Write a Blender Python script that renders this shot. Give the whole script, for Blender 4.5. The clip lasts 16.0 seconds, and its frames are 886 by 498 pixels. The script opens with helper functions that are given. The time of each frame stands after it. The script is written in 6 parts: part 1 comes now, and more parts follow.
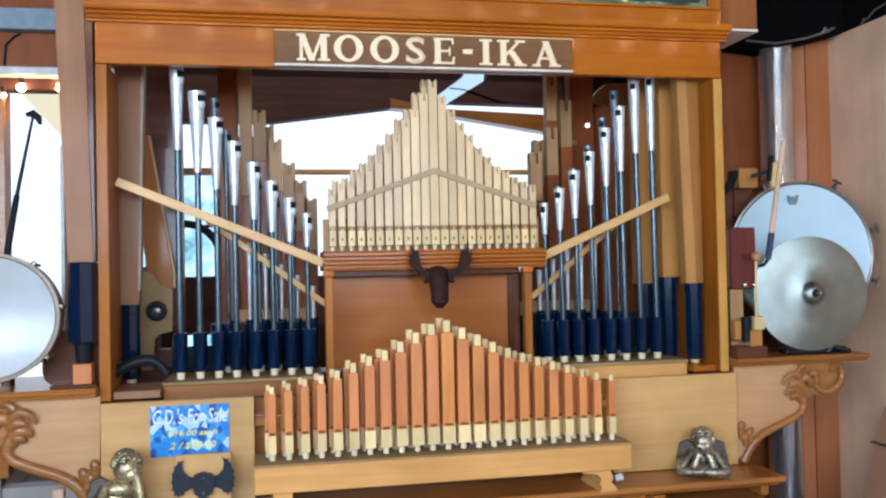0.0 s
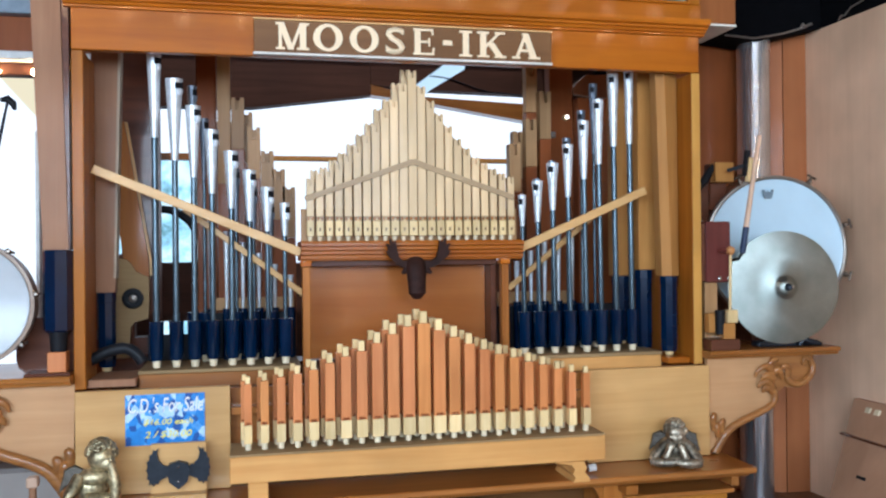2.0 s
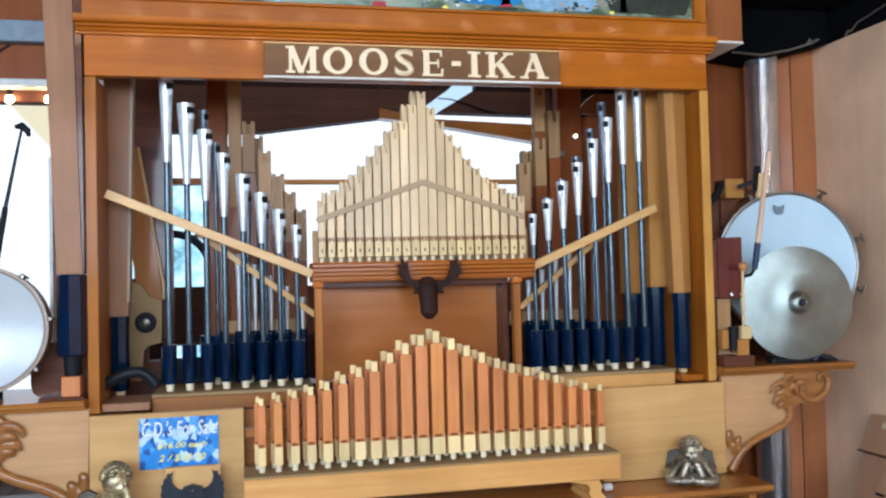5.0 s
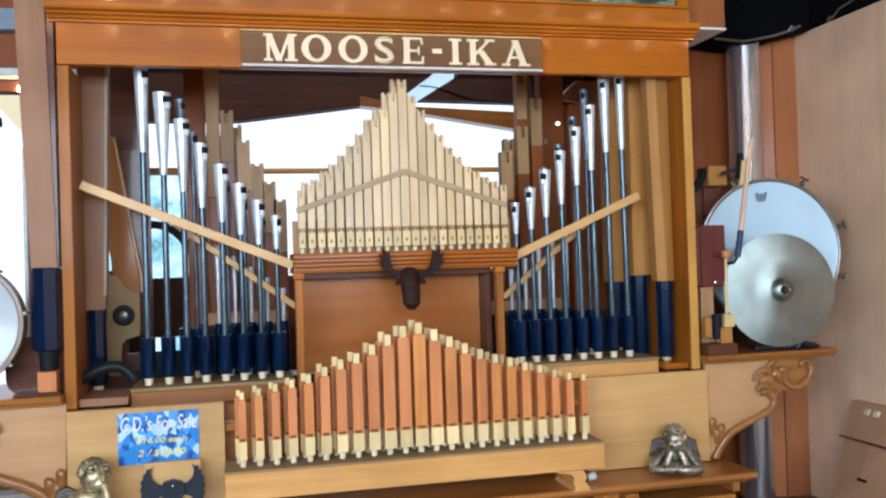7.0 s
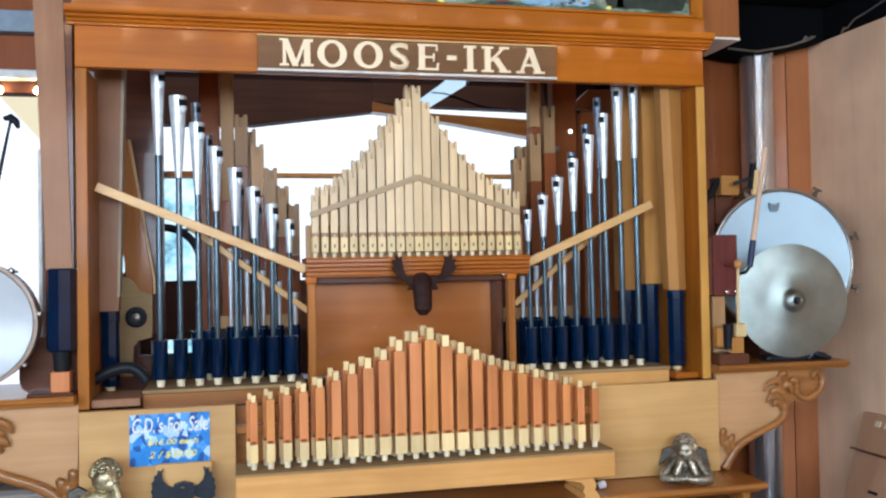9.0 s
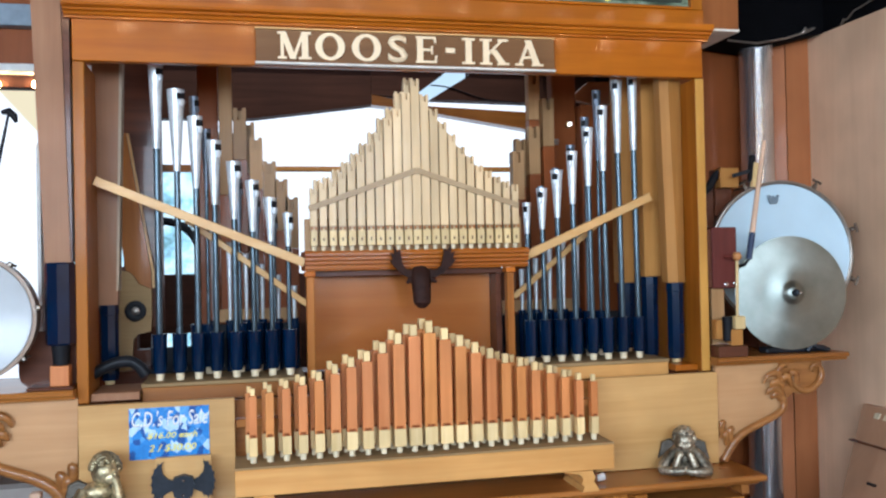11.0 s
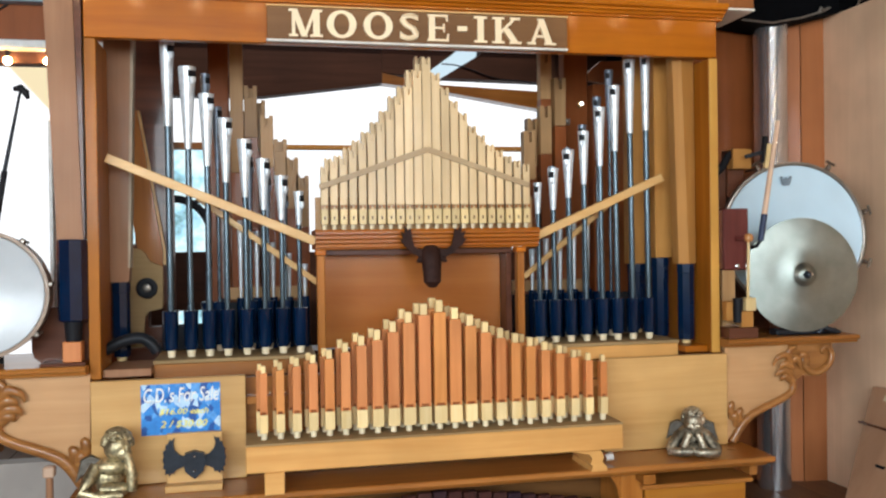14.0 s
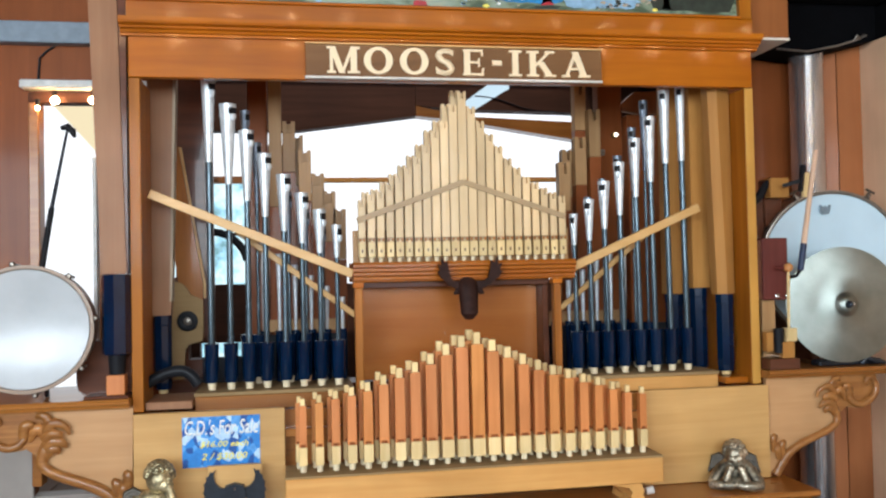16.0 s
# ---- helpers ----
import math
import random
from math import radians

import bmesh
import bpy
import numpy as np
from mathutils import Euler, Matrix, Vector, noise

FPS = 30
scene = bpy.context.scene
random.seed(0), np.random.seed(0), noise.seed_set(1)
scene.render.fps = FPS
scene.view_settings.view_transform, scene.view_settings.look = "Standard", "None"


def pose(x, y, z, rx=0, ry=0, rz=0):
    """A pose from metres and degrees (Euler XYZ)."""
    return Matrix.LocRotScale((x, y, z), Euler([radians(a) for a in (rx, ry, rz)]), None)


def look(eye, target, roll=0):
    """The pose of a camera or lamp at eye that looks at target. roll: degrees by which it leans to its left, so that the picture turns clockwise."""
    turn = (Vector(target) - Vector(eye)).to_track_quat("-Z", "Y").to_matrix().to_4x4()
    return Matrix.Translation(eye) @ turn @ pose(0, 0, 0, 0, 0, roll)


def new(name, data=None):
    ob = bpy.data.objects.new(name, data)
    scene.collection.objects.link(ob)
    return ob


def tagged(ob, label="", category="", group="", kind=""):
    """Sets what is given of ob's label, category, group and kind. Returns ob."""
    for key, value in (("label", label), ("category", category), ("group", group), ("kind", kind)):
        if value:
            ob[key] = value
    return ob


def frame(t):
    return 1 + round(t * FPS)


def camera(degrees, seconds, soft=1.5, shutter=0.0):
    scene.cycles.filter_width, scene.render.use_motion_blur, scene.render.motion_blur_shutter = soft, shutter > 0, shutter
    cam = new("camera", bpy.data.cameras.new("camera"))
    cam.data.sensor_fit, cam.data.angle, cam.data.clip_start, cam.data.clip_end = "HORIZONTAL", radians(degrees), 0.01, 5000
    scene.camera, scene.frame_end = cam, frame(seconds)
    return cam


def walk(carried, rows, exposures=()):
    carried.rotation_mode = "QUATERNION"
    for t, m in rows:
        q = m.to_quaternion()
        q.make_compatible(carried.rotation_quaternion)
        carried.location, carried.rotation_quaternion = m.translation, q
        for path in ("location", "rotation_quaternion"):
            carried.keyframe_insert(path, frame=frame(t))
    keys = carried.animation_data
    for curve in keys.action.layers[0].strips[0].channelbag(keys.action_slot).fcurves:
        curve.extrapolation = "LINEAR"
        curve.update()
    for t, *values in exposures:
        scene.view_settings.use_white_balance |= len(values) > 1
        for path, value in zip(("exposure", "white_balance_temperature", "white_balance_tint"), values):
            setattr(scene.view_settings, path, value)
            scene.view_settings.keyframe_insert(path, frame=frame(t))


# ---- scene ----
cam = camera(54.2, 16.0, soft=2.3)

PATH = [
    (0, (-0.48, -2.484, 1.555), (-0.086, -0.523, 1.593), -1.2),
    (0.5, (-0.48, -2.488, 1.552), (-0.076, -0.53, 1.599), -1.1),
    (1, (-0.478, -2.494, 1.558), (-0.076, -0.536, 1.601), -1.1),
    (1.5, (-0.477, -2.492, 1.546), (-0.08, -0.533, 1.59), -1.3),
    (2, (-0.474, -2.493, 1.571), (-0.036, -0.542, 1.575), -0.6),
    (2.5, (-0.472, -2.493, 1.546), (-0.028, -0.543, 1.552), -0.8),
    (3, (-0.483, -2.487, 1.555), (-0.057, -0.533, 1.555), -0.9),
    (3.5, (-0.488, -2.487, 1.564), (-0.075, -0.531, 1.587), -0.5),
    (4, (-0.483, -2.494, 1.557), (-0.072, -0.537, 1.609), -1.1),
    (4.2, (-0.484, -2.495, 1.56), (-0.06, -0.541, 1.612), -1.1),
    (6.3, (-0.476, -2.487, 1.566), (-0.071, -0.529, 1.631), -1.9),
    (6.5, (-0.476, -2.482, 1.568), (-0.05, -0.528, 1.62), -1.7),
    (7, (-0.473, -2.47, 1.571), (-0.017, -0.523, 1.597), -1.8),
    (7.5, (-0.479, -2.462, 1.544), (-0.016, -0.517, 1.595), -1.6),
    (8, (-0.483, -2.466, 1.569), (-0.048, -0.514, 1.6), -1.1),
    (8.5, (-0.485, -2.47, 1.561), (-0.028, -0.523, 1.59), -1.1),
    (8.7, (-0.489, -2.472, 1.569), (-0.047, -0.522, 1.612), -1.0),
    (11, (-0.483, -2.472, 1.569), (-0.045, -0.521, 1.595), -1.2),
    (11.2, (-0.481, -2.474, 1.56), (-0.037, -0.524, 1.576), -1.3),
    (11.3, (-0.478, -2.476, 1.554), (-0.043, -0.524, 1.528), -1.1),
    (11.4, (-0.479, -2.476, 1.547), (-0.029, -0.531, 1.427), -0.7),
    (11.5, (-0.481, -2.475, 1.542), (-0.04, -0.53, 1.394), -0.6),
    (12, (-0.485, -2.473, 1.565), (-0.043, -0.528, 1.415), -0.5),
    (12.5, (-0.484, -2.474, 1.565), (-0.042, -0.529, 1.418), -0.6),
    (13, (-0.483, -2.476, 1.563), (-0.043, -0.53, 1.427), -0.7),
    (13.5, (-0.482, -2.473, 1.569), (-0.053, -0.523, 1.456), -0.7),
    (14, (-0.487, -2.47, 1.569), (-0.07, -0.514, 1.548), -0.8),
    (14.5, (-0.488, -2.474, 1.576), (-0.084, -0.516, 1.6), -1.0),
    (15, (-0.493, -2.476, 1.575), (-0.073, -0.522, 1.634), -0.6),
    (15.5, (-0.497, -2.476, 1.565), (-0.079, -0.521, 1.63), -1.0),
    (16, (-0.502, -2.48, 1.576), (-0.157, -0.51, 1.625), -1.2),
]
EXPOSURES = [(0, -0.16, 5460, 10), (4.2, -0.16, 5480, 10), (6.3, -0.16, 5580, 10), (11.15, -0.15, 5600, 10), (11.6, -0.44, 5560, 10), (12.1, -0.52, 5560, 10), (12.6, -0.51, 5600, 10), (13.4, -0.48, 5820, 10), (14.0, -0.16, 6350, 10), (15.5, -0.17, 6350, 10), (16.0, -0.16, 6180, 10)]
walk(cam, [(t, look(eye, target, roll)) for t, eye, target, roll in PATH], exposures=EXPOSURES)

# ---------------------------------------------------------------- light
world = bpy.data.worlds.new("sky")
scene.world = world
world.use_nodes = True
wn = world.node_tree.nodes
sky = wn.new("ShaderNodeTexSky")
sky.sky_type, sky.sun_disc, sky.sun_elevation, sky.sun_rotation = "NISHITA", False, radians(42), radians(200)
wn["Background"].inputs["Strength"].default_value = 0.12
world.node_tree.links.new(sky.outputs["Color"], wn["Background"].inputs["Color"])

sun = new("sun", bpy.data.lights.new("sun", "SUN"))
sun.data.energy, sun.data.angle, sun.data.color = 2.0, radians(0.6), (1.0, 0.94, 0.84)
sun.matrix_world = look((-1.5, -4.0, 5.0), (-0.2, 0.0, 0.6))


def window_light(name, eye, target, w, h, watts, color):
    lamp = new(name, bpy.data.lights.new(name, "AREA"))
    lamp.data.shape, lamp.data.size, lamp.data.size_y = "RECTANGLE", w, h
    lamp.data.energy, lamp.data.color = watts, color
    lamp.matrix_world = look(eye, target)


window_light("daylight_front", (-0.75, -4.9, 2.22), (0.35, 0.0, 1.45), 3.6, 1.15, 236.0, (0.84, 0.945, 1.0))
# left lamp added at an assumed window out of view
window_light("daylight_left", (-2.92, -3.7, 2.03), (0.8, 0.0, 1.5), 1.9, 1.1, 90.0, (0.84, 0.945, 1.0))

window_light("daylight_skylight", (0.0, 1.6, 2.98), (0.0, 1.75, 0.0), 2.2, 1.3, 5.0, (0.92, 0.97, 1.0))

# ---------------------------------------------------------------- materials


def base(name, rough=0.5, metal=0.0, coat=0.0):
    m = bpy.data.materials.new(name)
    m.use_nodes = True
    nt = m.node_tree
    b = nt.nodes["Principled BSDF"]
    b.inputs["Roughness"].default_value, b.inputs["Metallic"].default_value = rough, metal
    b.inputs["Coat Weight"].default_value, b.inputs["Coat Roughness"].default_value = coat, 0.11
    return m, nt, b


def varied(nt, stretch, offset=True):
    """Object coordinates, shifted for each object, stretched."""
    tc, oi = nt.nodes.new("ShaderNodeTexCoord"), nt.nodes.new("ShaderNodeObjectInfo")
    mul, add = nt.nodes.new("ShaderNodeVectorMath"), nt.nodes.new("ShaderNodeVectorMath")
    mul.operation, add.operation = "SCALE", "ADD"
    mul.inputs[0].default_value = (7.3, 5.1, 9.7)
    nt.links.new(oi.outputs["Random"], mul.inputs["Scale"])
    nt.links.new(tc.outputs["Object"], add.inputs[0])
    nt.links.new(mul.outputs[0], add.inputs[1])
    mp = nt.nodes.new("ShaderNodeMapping")
    mp.inputs["Scale"].default_value = stretch
    nt.links.new(add.outputs[0], mp.inputs["Vector"])
    return mp, add, oi


def noise_node(nt, vec, scale, detail=5.0, rough=0.55, dist=0.0):
    n = nt.nodes.new("ShaderNodeTexNoise")
    n.inputs["Scale"].default_value, n.inputs["Detail"].default_value = scale, detail
    n.inputs["Roughness"].default_value, n.inputs["Distortion"].default_value = rough, dist
    nt.links.new(vec, n.inputs["Vector"])
    return n


def ramp(nt, fac, stops):
    r = nt.nodes.new("ShaderNodeValToRGB")
    els = r.color_ramp.elements
    while len(els) < len(stops):
        els.new(0.5)
    for e, (p, c) in zip(els, stops):
        e.position, e.color = p, (*c, 1)
    nt.links.new(fac, r.inputs["Fac"])
    return r


def mix(nt, mode, fac, a, b):
    n = nt.nodes.new("ShaderNodeMix")
    n.data_type, n.blend_type = "RGBA", mode
    for sock, val in ((n.inputs[0], fac), (n.inputs[6], a), (n.inputs[7], b)):
        if isinstance(val, (int, float)):
            sock.default_value = val
        elif isinstance(val, tuple):
            sock.default_value = (*val, 1)
        else:
            nt.links.new(val, sock)
    return n.outputs[2]


def bump(nt, b, height, strength, dist=0.002):
    n = nt.nodes.new("ShaderNodeBump")
    n.inputs["Strength"].default_value, n.inputs["Distance"].default_value = strength, dist
    nt.links.new(height, n.inputs["Height"])
    nt.links.new(n.outputs["Normal"], b.inputs["Normal"])


def wood(name, light, dark, axis="z", rough=0.42, coat=0.15, grain=38.0, spread=0.25, tints=None):
    """Wood with its grain along one axis, broad tone drift, and a shade of its own for each piece."""
    m, nt, b = base(name, rough, 0.0, coat)
    b.inputs["Specular IOR Level"].default_value = 0.3
    s = {"x": (0.05, 1, 1), "y": (1, 0.05, 1), "z": (1, 1, 0.05)}[axis]
    mp, add, oi = varied(nt, tuple(v * grain for v in s))
    fine = noise_node(nt, mp.outputs[0], 1.0, 7.0, 0.62, 0.6)
    col = ramp(nt, fine.outputs["Fac"], [(0.28, dark), (0.5, tuple((p + q) / 2 for p, q in zip(light, dark))), (0.72, light)])
    broad = noise_node(nt, add.outputs[0], 3.2, 3.0)
    tone = ramp(nt, broad.outputs["Fac"], [(0.3, (0.78, 0.76, 0.74)), (0.7, (1.12, 1.1, 1.08))])
    c1 = mix(nt, "MULTIPLY", 0.8, col.outputs["Color"], tone.outputs["Color"])
    own = ramp(nt, oi.outputs["Random"], tints or [(0.0, (1 - spread, 1 - spread * 1.1, 1 - spread * 1.25)), (1.0, (1.08, 1.06, 1.04))])
    c2 = mix(nt, "MULTIPLY", 1.0, c1, own.outputs["Color"])
    nt.links.new(c2, b.inputs["Base Color"])
    rr = nt.nodes.new("ShaderNodeMapRange")
    rr.inputs["To Min"].default_value, rr.inputs["To Max"].default_value = rough - 0.09, rough + 0.12
    nt.links.new(broad.outputs["Fac"], rr.inputs["Value"])
    nt.links.new(rr.outputs[0], b.inputs["Roughness"])
    bump(nt, b, fine.outputs["Fac"], 0.18, 0.0015)
    return m


def plain(name, color, rough=0.5, metal=0.0, coat=0.0, vary=0.2, scale=30.0, relief=0.08):
    m, nt, b = base(name, rough, metal, coat)
    mp, add, oi = varied(nt, (1, 1, 1))
    n1, n2 = noise_node(nt, add.outputs[0], scale, 5.0), noise_node(nt, add.outputs[0], scale * 0.12, 3.0)
    t1 = ramp(nt, n1.outputs["Fac"], [(0.3, (1 - vary,) * 3), (0.7, (1 + vary * 0.4,) * 3)])
    t2 = ramp(nt, n2.outputs["Fac"], [(0.3, (1 - vary,) * 3), (0.7, (1 + vary * 0.4,) * 3)])
    c = mix(nt, "MULTIPLY", 1.0, mix(nt, "MULTIPLY", 1.0, color, t1.outputs["Color"]), t2.outputs["Color"])
    nt.links.new(c, b.inputs["Base Color"])
    rr = nt.nodes.new("ShaderNodeMapRange")
    rr.inputs["To Min"].default_value, rr.inputs["To Max"].default_value = max(rough - 0.1, 0.04), rough + 0.12
    nt.links.new(n2.outputs["Fac"], rr.inputs["Value"])
    nt.links.new(rr.outputs[0], b.inputs["Roughness"])
    bump(nt, b, n1.outputs["Fac"], relief, 0.001)
    return m


def glow(name, color, strength):
    m = bpy.data.materials.new(name)
    m.use_nodes = True
    b = m.node_tree.nodes["Principled BSDF"]
    b.inputs["Base Color"].default_value = (*color, 1)
    b.inputs["Emission Color"].default_value, b.inputs["Emission Strength"].default_value = (*color, 1), strength
    return m


OAK_X = wood("varnished_oak_rail", (0.51, 0.158, 0.005), (0.36, 0.09, 0.002), "x", 0.42, 0.34, 30)
OAK_X.node_tree.nodes["Principled BSDF"].inputs["Specular IOR Level"].default_value = 0.14
OAK_Z = wood("varnished_oak_post", (0.42, 0.15, 0.013), (0.28, 0.084, 0.006), "z", 0.42, 0.1, 30)
OAK_Z.node_tree.nodes["Principled BSDF"].inputs["Specular IOR Level"].default_value = 0.14
BIRCH_X = wood("pale_plywood", (0.67, 0.405, 0.155), (0.54, 0.30, 0.094), "x", 0.42, 0.2, 26, 0.1)
LEDGE = wood("brown_ledge_wood", (0.42, 0.168, 0.036), (0.28, 0.098, 0.018), "x", 0.3, 0.35, 30)
LEDGE_Z = wood("brown_upright_wood", (0.44, 0.17, 0.032), (0.28, 0.09, 0.014), "z", 0.35, 0.25, 30)
BENCH = wood("fir_bench_wood", (0.74, 0.405, 0.128), (0.64, 0.305, 0.08), "x", 0.42, 0.15, 45, 0.1)
DUSTY = wood("dusty_board", (0.36, 0.245, 0.115), (0.26, 0.17, 0.075), "x", 0.7, 0.0, 30, 0.1)
PALE_Z = wood("maple_pipe_wood", (0.76, 0.58, 0.345), (0.66, 0.475, 0.25), "z", 0.45, 0.12, 60, 0.16)
CAP = wood("cream_cap_wood", (0.76, 0.6, 0.31), (0.64, 0.46, 0.2), "z", 0.45, 0.1, 60, 0.15)
CREAM = wood("cream_stopper_wood", (0.87, 0.68, 0.36), (0.76, 0.55, 0.24), "z", 0.5, 0.05, 60, 0.2)
REDWOOD = wood("red_cedar_pipe_wood", (0.65, 0.258, 0.08), (0.54, 0.185, 0.047), "z", 0.45, 0.12, 55, 0.2, [(0.0, (0.88, 0.82, 0.74)), (0.35, (1.0, 0.96, 1.06)), (0.65, (0.97, 1.0, 0.80)), (1.0, (1.06, 1.02, 1.1))])
BIGPIPE = wood("tan_bass_pipe_wood", (0.50, 0.25, 0.07), (0.41, 0.18, 0.042), "z", 0.5, 0.0, 40, 0.2)
GREYPIPE = wood("greyed_pipe_wood", (0.33, 0.175, 0.098), (0.26, 0.13, 0.07), "z", 0.5, 0.05, 30, 0.08)
MIDPLY = wood("lit_red_brown_plywood", (0.41, 0.155, 0.06), (0.31, 0.108, 0.038), "z", 0.45, 0.1, 14, 0.08)
UMBER = wood("shaded_umber_board", (0.16, 0.066, 0.012), (0.09, 0.034, 0.006), "x", 0.5, 0.05, 22, 0.05)
ENDPLY = wood("red_brown_end_plywood", (0.34, 0.125, 0.04), (0.25, 0.085, 0.026), "z", 0.45, 0.1, 14, 0.08)
DULLPIPE = wood("weathered_pipe_wood", (0.50, 0.30, 0.135), (0.38, 0.21, 0.085), "z", 0.55, 0.05, 40, 0.3)
STRIP_X = wood("light_batten", (0.68, 0.44, 0.19), (0.58, 0.33, 0.11), "x", 0.45, 0.1, 40, 0.1)
BANDWOOD = wood("grey_tan_strip", (0.40, 0.29, 0.165), (0.34, 0.23, 0.12), "x", 0.5, 0.05, 40, 0.05)
MAHOG = wood("polished_red_panel", (0.45, 0.168, 0.042), (0.33, 0.106, 0.024), "x", 0.15, 1.0, 10, 0.05)
MAHOG.node_tree.nodes["Principled BSDF"].inputs["Coat Roughness"].default_value = 0.05
MAHOG.node_tree.nodes["Principled BSDF"].inputs["Coat IOR"].default_value = 1.9
REDPLY = wood("red_brown_plywood", (0.29, 0.088, 0.025), (0.20, 0.055, 0.015), "z", 0.4, 0.15, 14, 0.1)
TANPLY = wood("pinkish_tan_plywood", (0.80, 0.55, 0.37), (0.70, 0.455, 0.295), "z", 0.5, 0.08, 12, 0.08)
DARKWOOD = wood("dark_beam_wood", (0.092, 0.038, 0.022), (0.046, 0.019, 0.011), "x", 0.6, 0.0, 20, 0.2)
ROSE = wood("rosewood_bar", (0.056, 0.023, 0.019), (0.022, 0.010, 0.011), "z", 0.36, 0.12, 50, 0.35, [(0.0, (0.62, 0.72, 1.25)), (0.3, (0.95, 0.95, 1.1)), (0.6, (1.3, 1.0, 0.9)), (1.0, (1.5, 1.35, 1.2))])
CARVED = wood("carved_walnut", (0.44, 0.195, 0.055), (0.20, 0.072, 0.018), "x", 0.34, 0.25, 60, 0.1)
SIGNWOOD = wood("brown_sign_board", (0.215, 0.11, 0.046), (0.14, 0.066, 0.026), "x", 0.45, 0.1, 16, 0.05)
MAROON = wood("maroon_block_wood", (0.13, 0.032, 0.026), (0.08, 0.019, 0.016), "z", 0.4, 0.2, 30, 0.05)
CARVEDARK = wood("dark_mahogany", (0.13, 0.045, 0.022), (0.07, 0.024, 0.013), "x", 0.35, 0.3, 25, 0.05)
STAGE = wood("worn_stage_boards", (0.23, 0.115, 0.06), (0.15, 0.07, 0.036), "y", 0.5, 0.05, 18, 0.2)
NAVY = plain("navy_enamel", (0.0012, 0.013, 0.042), 0.14, 0.0, 0.0, 0.3, 12)
NAVY.node_tree.nodes["Principled BSDF"].inputs["Specular IOR Level"].default_value = 0.36
STEEL = plain("blued_steel_tube", (0.072, 0.102, 0.122), 0.25, 0.6, 0.0, 0.25, 20)
# darker copy of the tin, shading the rear rank by colour
TINDARK = plain("shaded_tin", (0.19, 0.22, 0.27), 0.4, 0.6, 0.0, 0.3, 40, 0.1)
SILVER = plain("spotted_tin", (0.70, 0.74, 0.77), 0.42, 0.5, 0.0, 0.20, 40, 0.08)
DUCT = plain("galvanised_sheet", (0.80, 0.79, 0.80), 0.23, 0.92, 0.0, 0.2, 9, 0.1)
CHROME = plain("bright_chrome", (0.75, 0.75, 0.76), 0.15, 1.0)
BLACK = plain("black_paint", (0.012, 0.012, 0.014), 0.45)
RUBBER = plain("black_rubber_hose", (0.016, 0.017, 0.02), 0.35)
CLOTH = plain("black_cloth", (0.003, 0.003, 0.004), 0.95, 0.0, 0.0, 0.4, 200, 0.3)
CLOTH.node_tree.nodes["Principled BSDF"].inputs["Specular IOR Level"].default_value = 0.08
WHITE = plain("cream_foot_plug", (0.80, 0.67, 0.44), 0.55)
SKIN = plain("coated_drum_head", (0.50, 0.65, 0.74), 0.36, 0.0, 0.25, 0.06, 8, 0.02)
HOOP = plain("dull_nickel_hoop", (0.30, 0.26, 0.22), 0.38, 0.75)
HOOPWOOD = wood("greyed_hoop_wood", (0.42, 0.33, 0.26), (0.31, 0.23, 0.175), "x", 0.4, 0.1, 30, 0.05)
SHELLWOOD = plain("dark_drum_shell", (0.05, 0.03, 0.022), 0.35, 0.0, 0.3)
GREYWALL = plain("grey_tan_board", (0.42, 0.36, 0.31), 0.6, 0.0, 0.0, 0.15, 6)
STICKWOOD = wood("pinkish_hickory", (0.66, 0.46, 0.33), (0.56, 0.37, 0.25), "z", 0.45, 0.1, 50, 0.05)
CABWOOD = wood("figured_golden_cabinet_wood", (0.56, 0.235, 0.030), (0.29, 0.098, 0.011), "x", 0.3, 0.3, 13, 0.15)
CLAW = plain("tarnished_brass_claw", (0.12, 0.085, 0.06), 0.4, 0.7)
ROOFBLUE = plain("blue_grey_roof_sheet", (0.23, 0.29, 0.35), 0.5)
CREST = plain("grey_blue_print", (0.16, 0.21, 0.25), 0.5)
SNARESKIN = plain("smoky_white_drum_head", (0.50, 0.52, 0.53), 0.3, 0.0, 0.25, 0.14, 7, 0.02)
MOOSE = plain("dark_brown_carving", (0.035, 0.014, 0.010), 0.6, 0.0, 0.0, 0.4, 50, 0.3)
# the strong dark blotches in both gilts stand in for shaded crevices
GOLD = plain("worn_shade_blotched_gold", (0.66, 0.55, 0.32), 0.42, 0.8, 0.0, 0.68, 95, 0.9)
BRONZE = plain("antiqued_shade_blotched_gilt", (0.60, 0.52, 0.38), 0.42, 0.8, 0.0, 0.75, 95, 0.9)
GUNMETAL = plain("dark_blue_grey_iron", (0.022, 0.027, 0.036), 0.42, 0.5, 0.0, 0.3, 80, 0.3)
LETTER = plain("cream_painted_letters", (0.85, 0.66, 0.42), 0.5, vary=0.06)
CARD = plain("grey_cardboard", (0.47, 0.37, 0.26), 0.8)
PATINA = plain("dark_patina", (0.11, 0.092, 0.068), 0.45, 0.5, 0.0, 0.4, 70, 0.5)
SHEET = wood("brown_plywood_sheet", (0.45, 0.255, 0.15), (0.37, 0.195, 0.11), "z", 0.5, 0.05, 12, 0.05)
OFFWHITE = plain("off_white_trim", (0.74, 0.68, 0.60), 0.4)
PALEBLUE = plain("pale_blue_paint", (0.50, 0.58, 0.63), 0.4)
WHITEPAINT = plain("white_trim_paint", (0.72, 0.70, 0.66), 0.5)
YELLOWINK = plain("yellow_ink", (0.90, 0.78, 0.14), 0.6, vary=0.05)
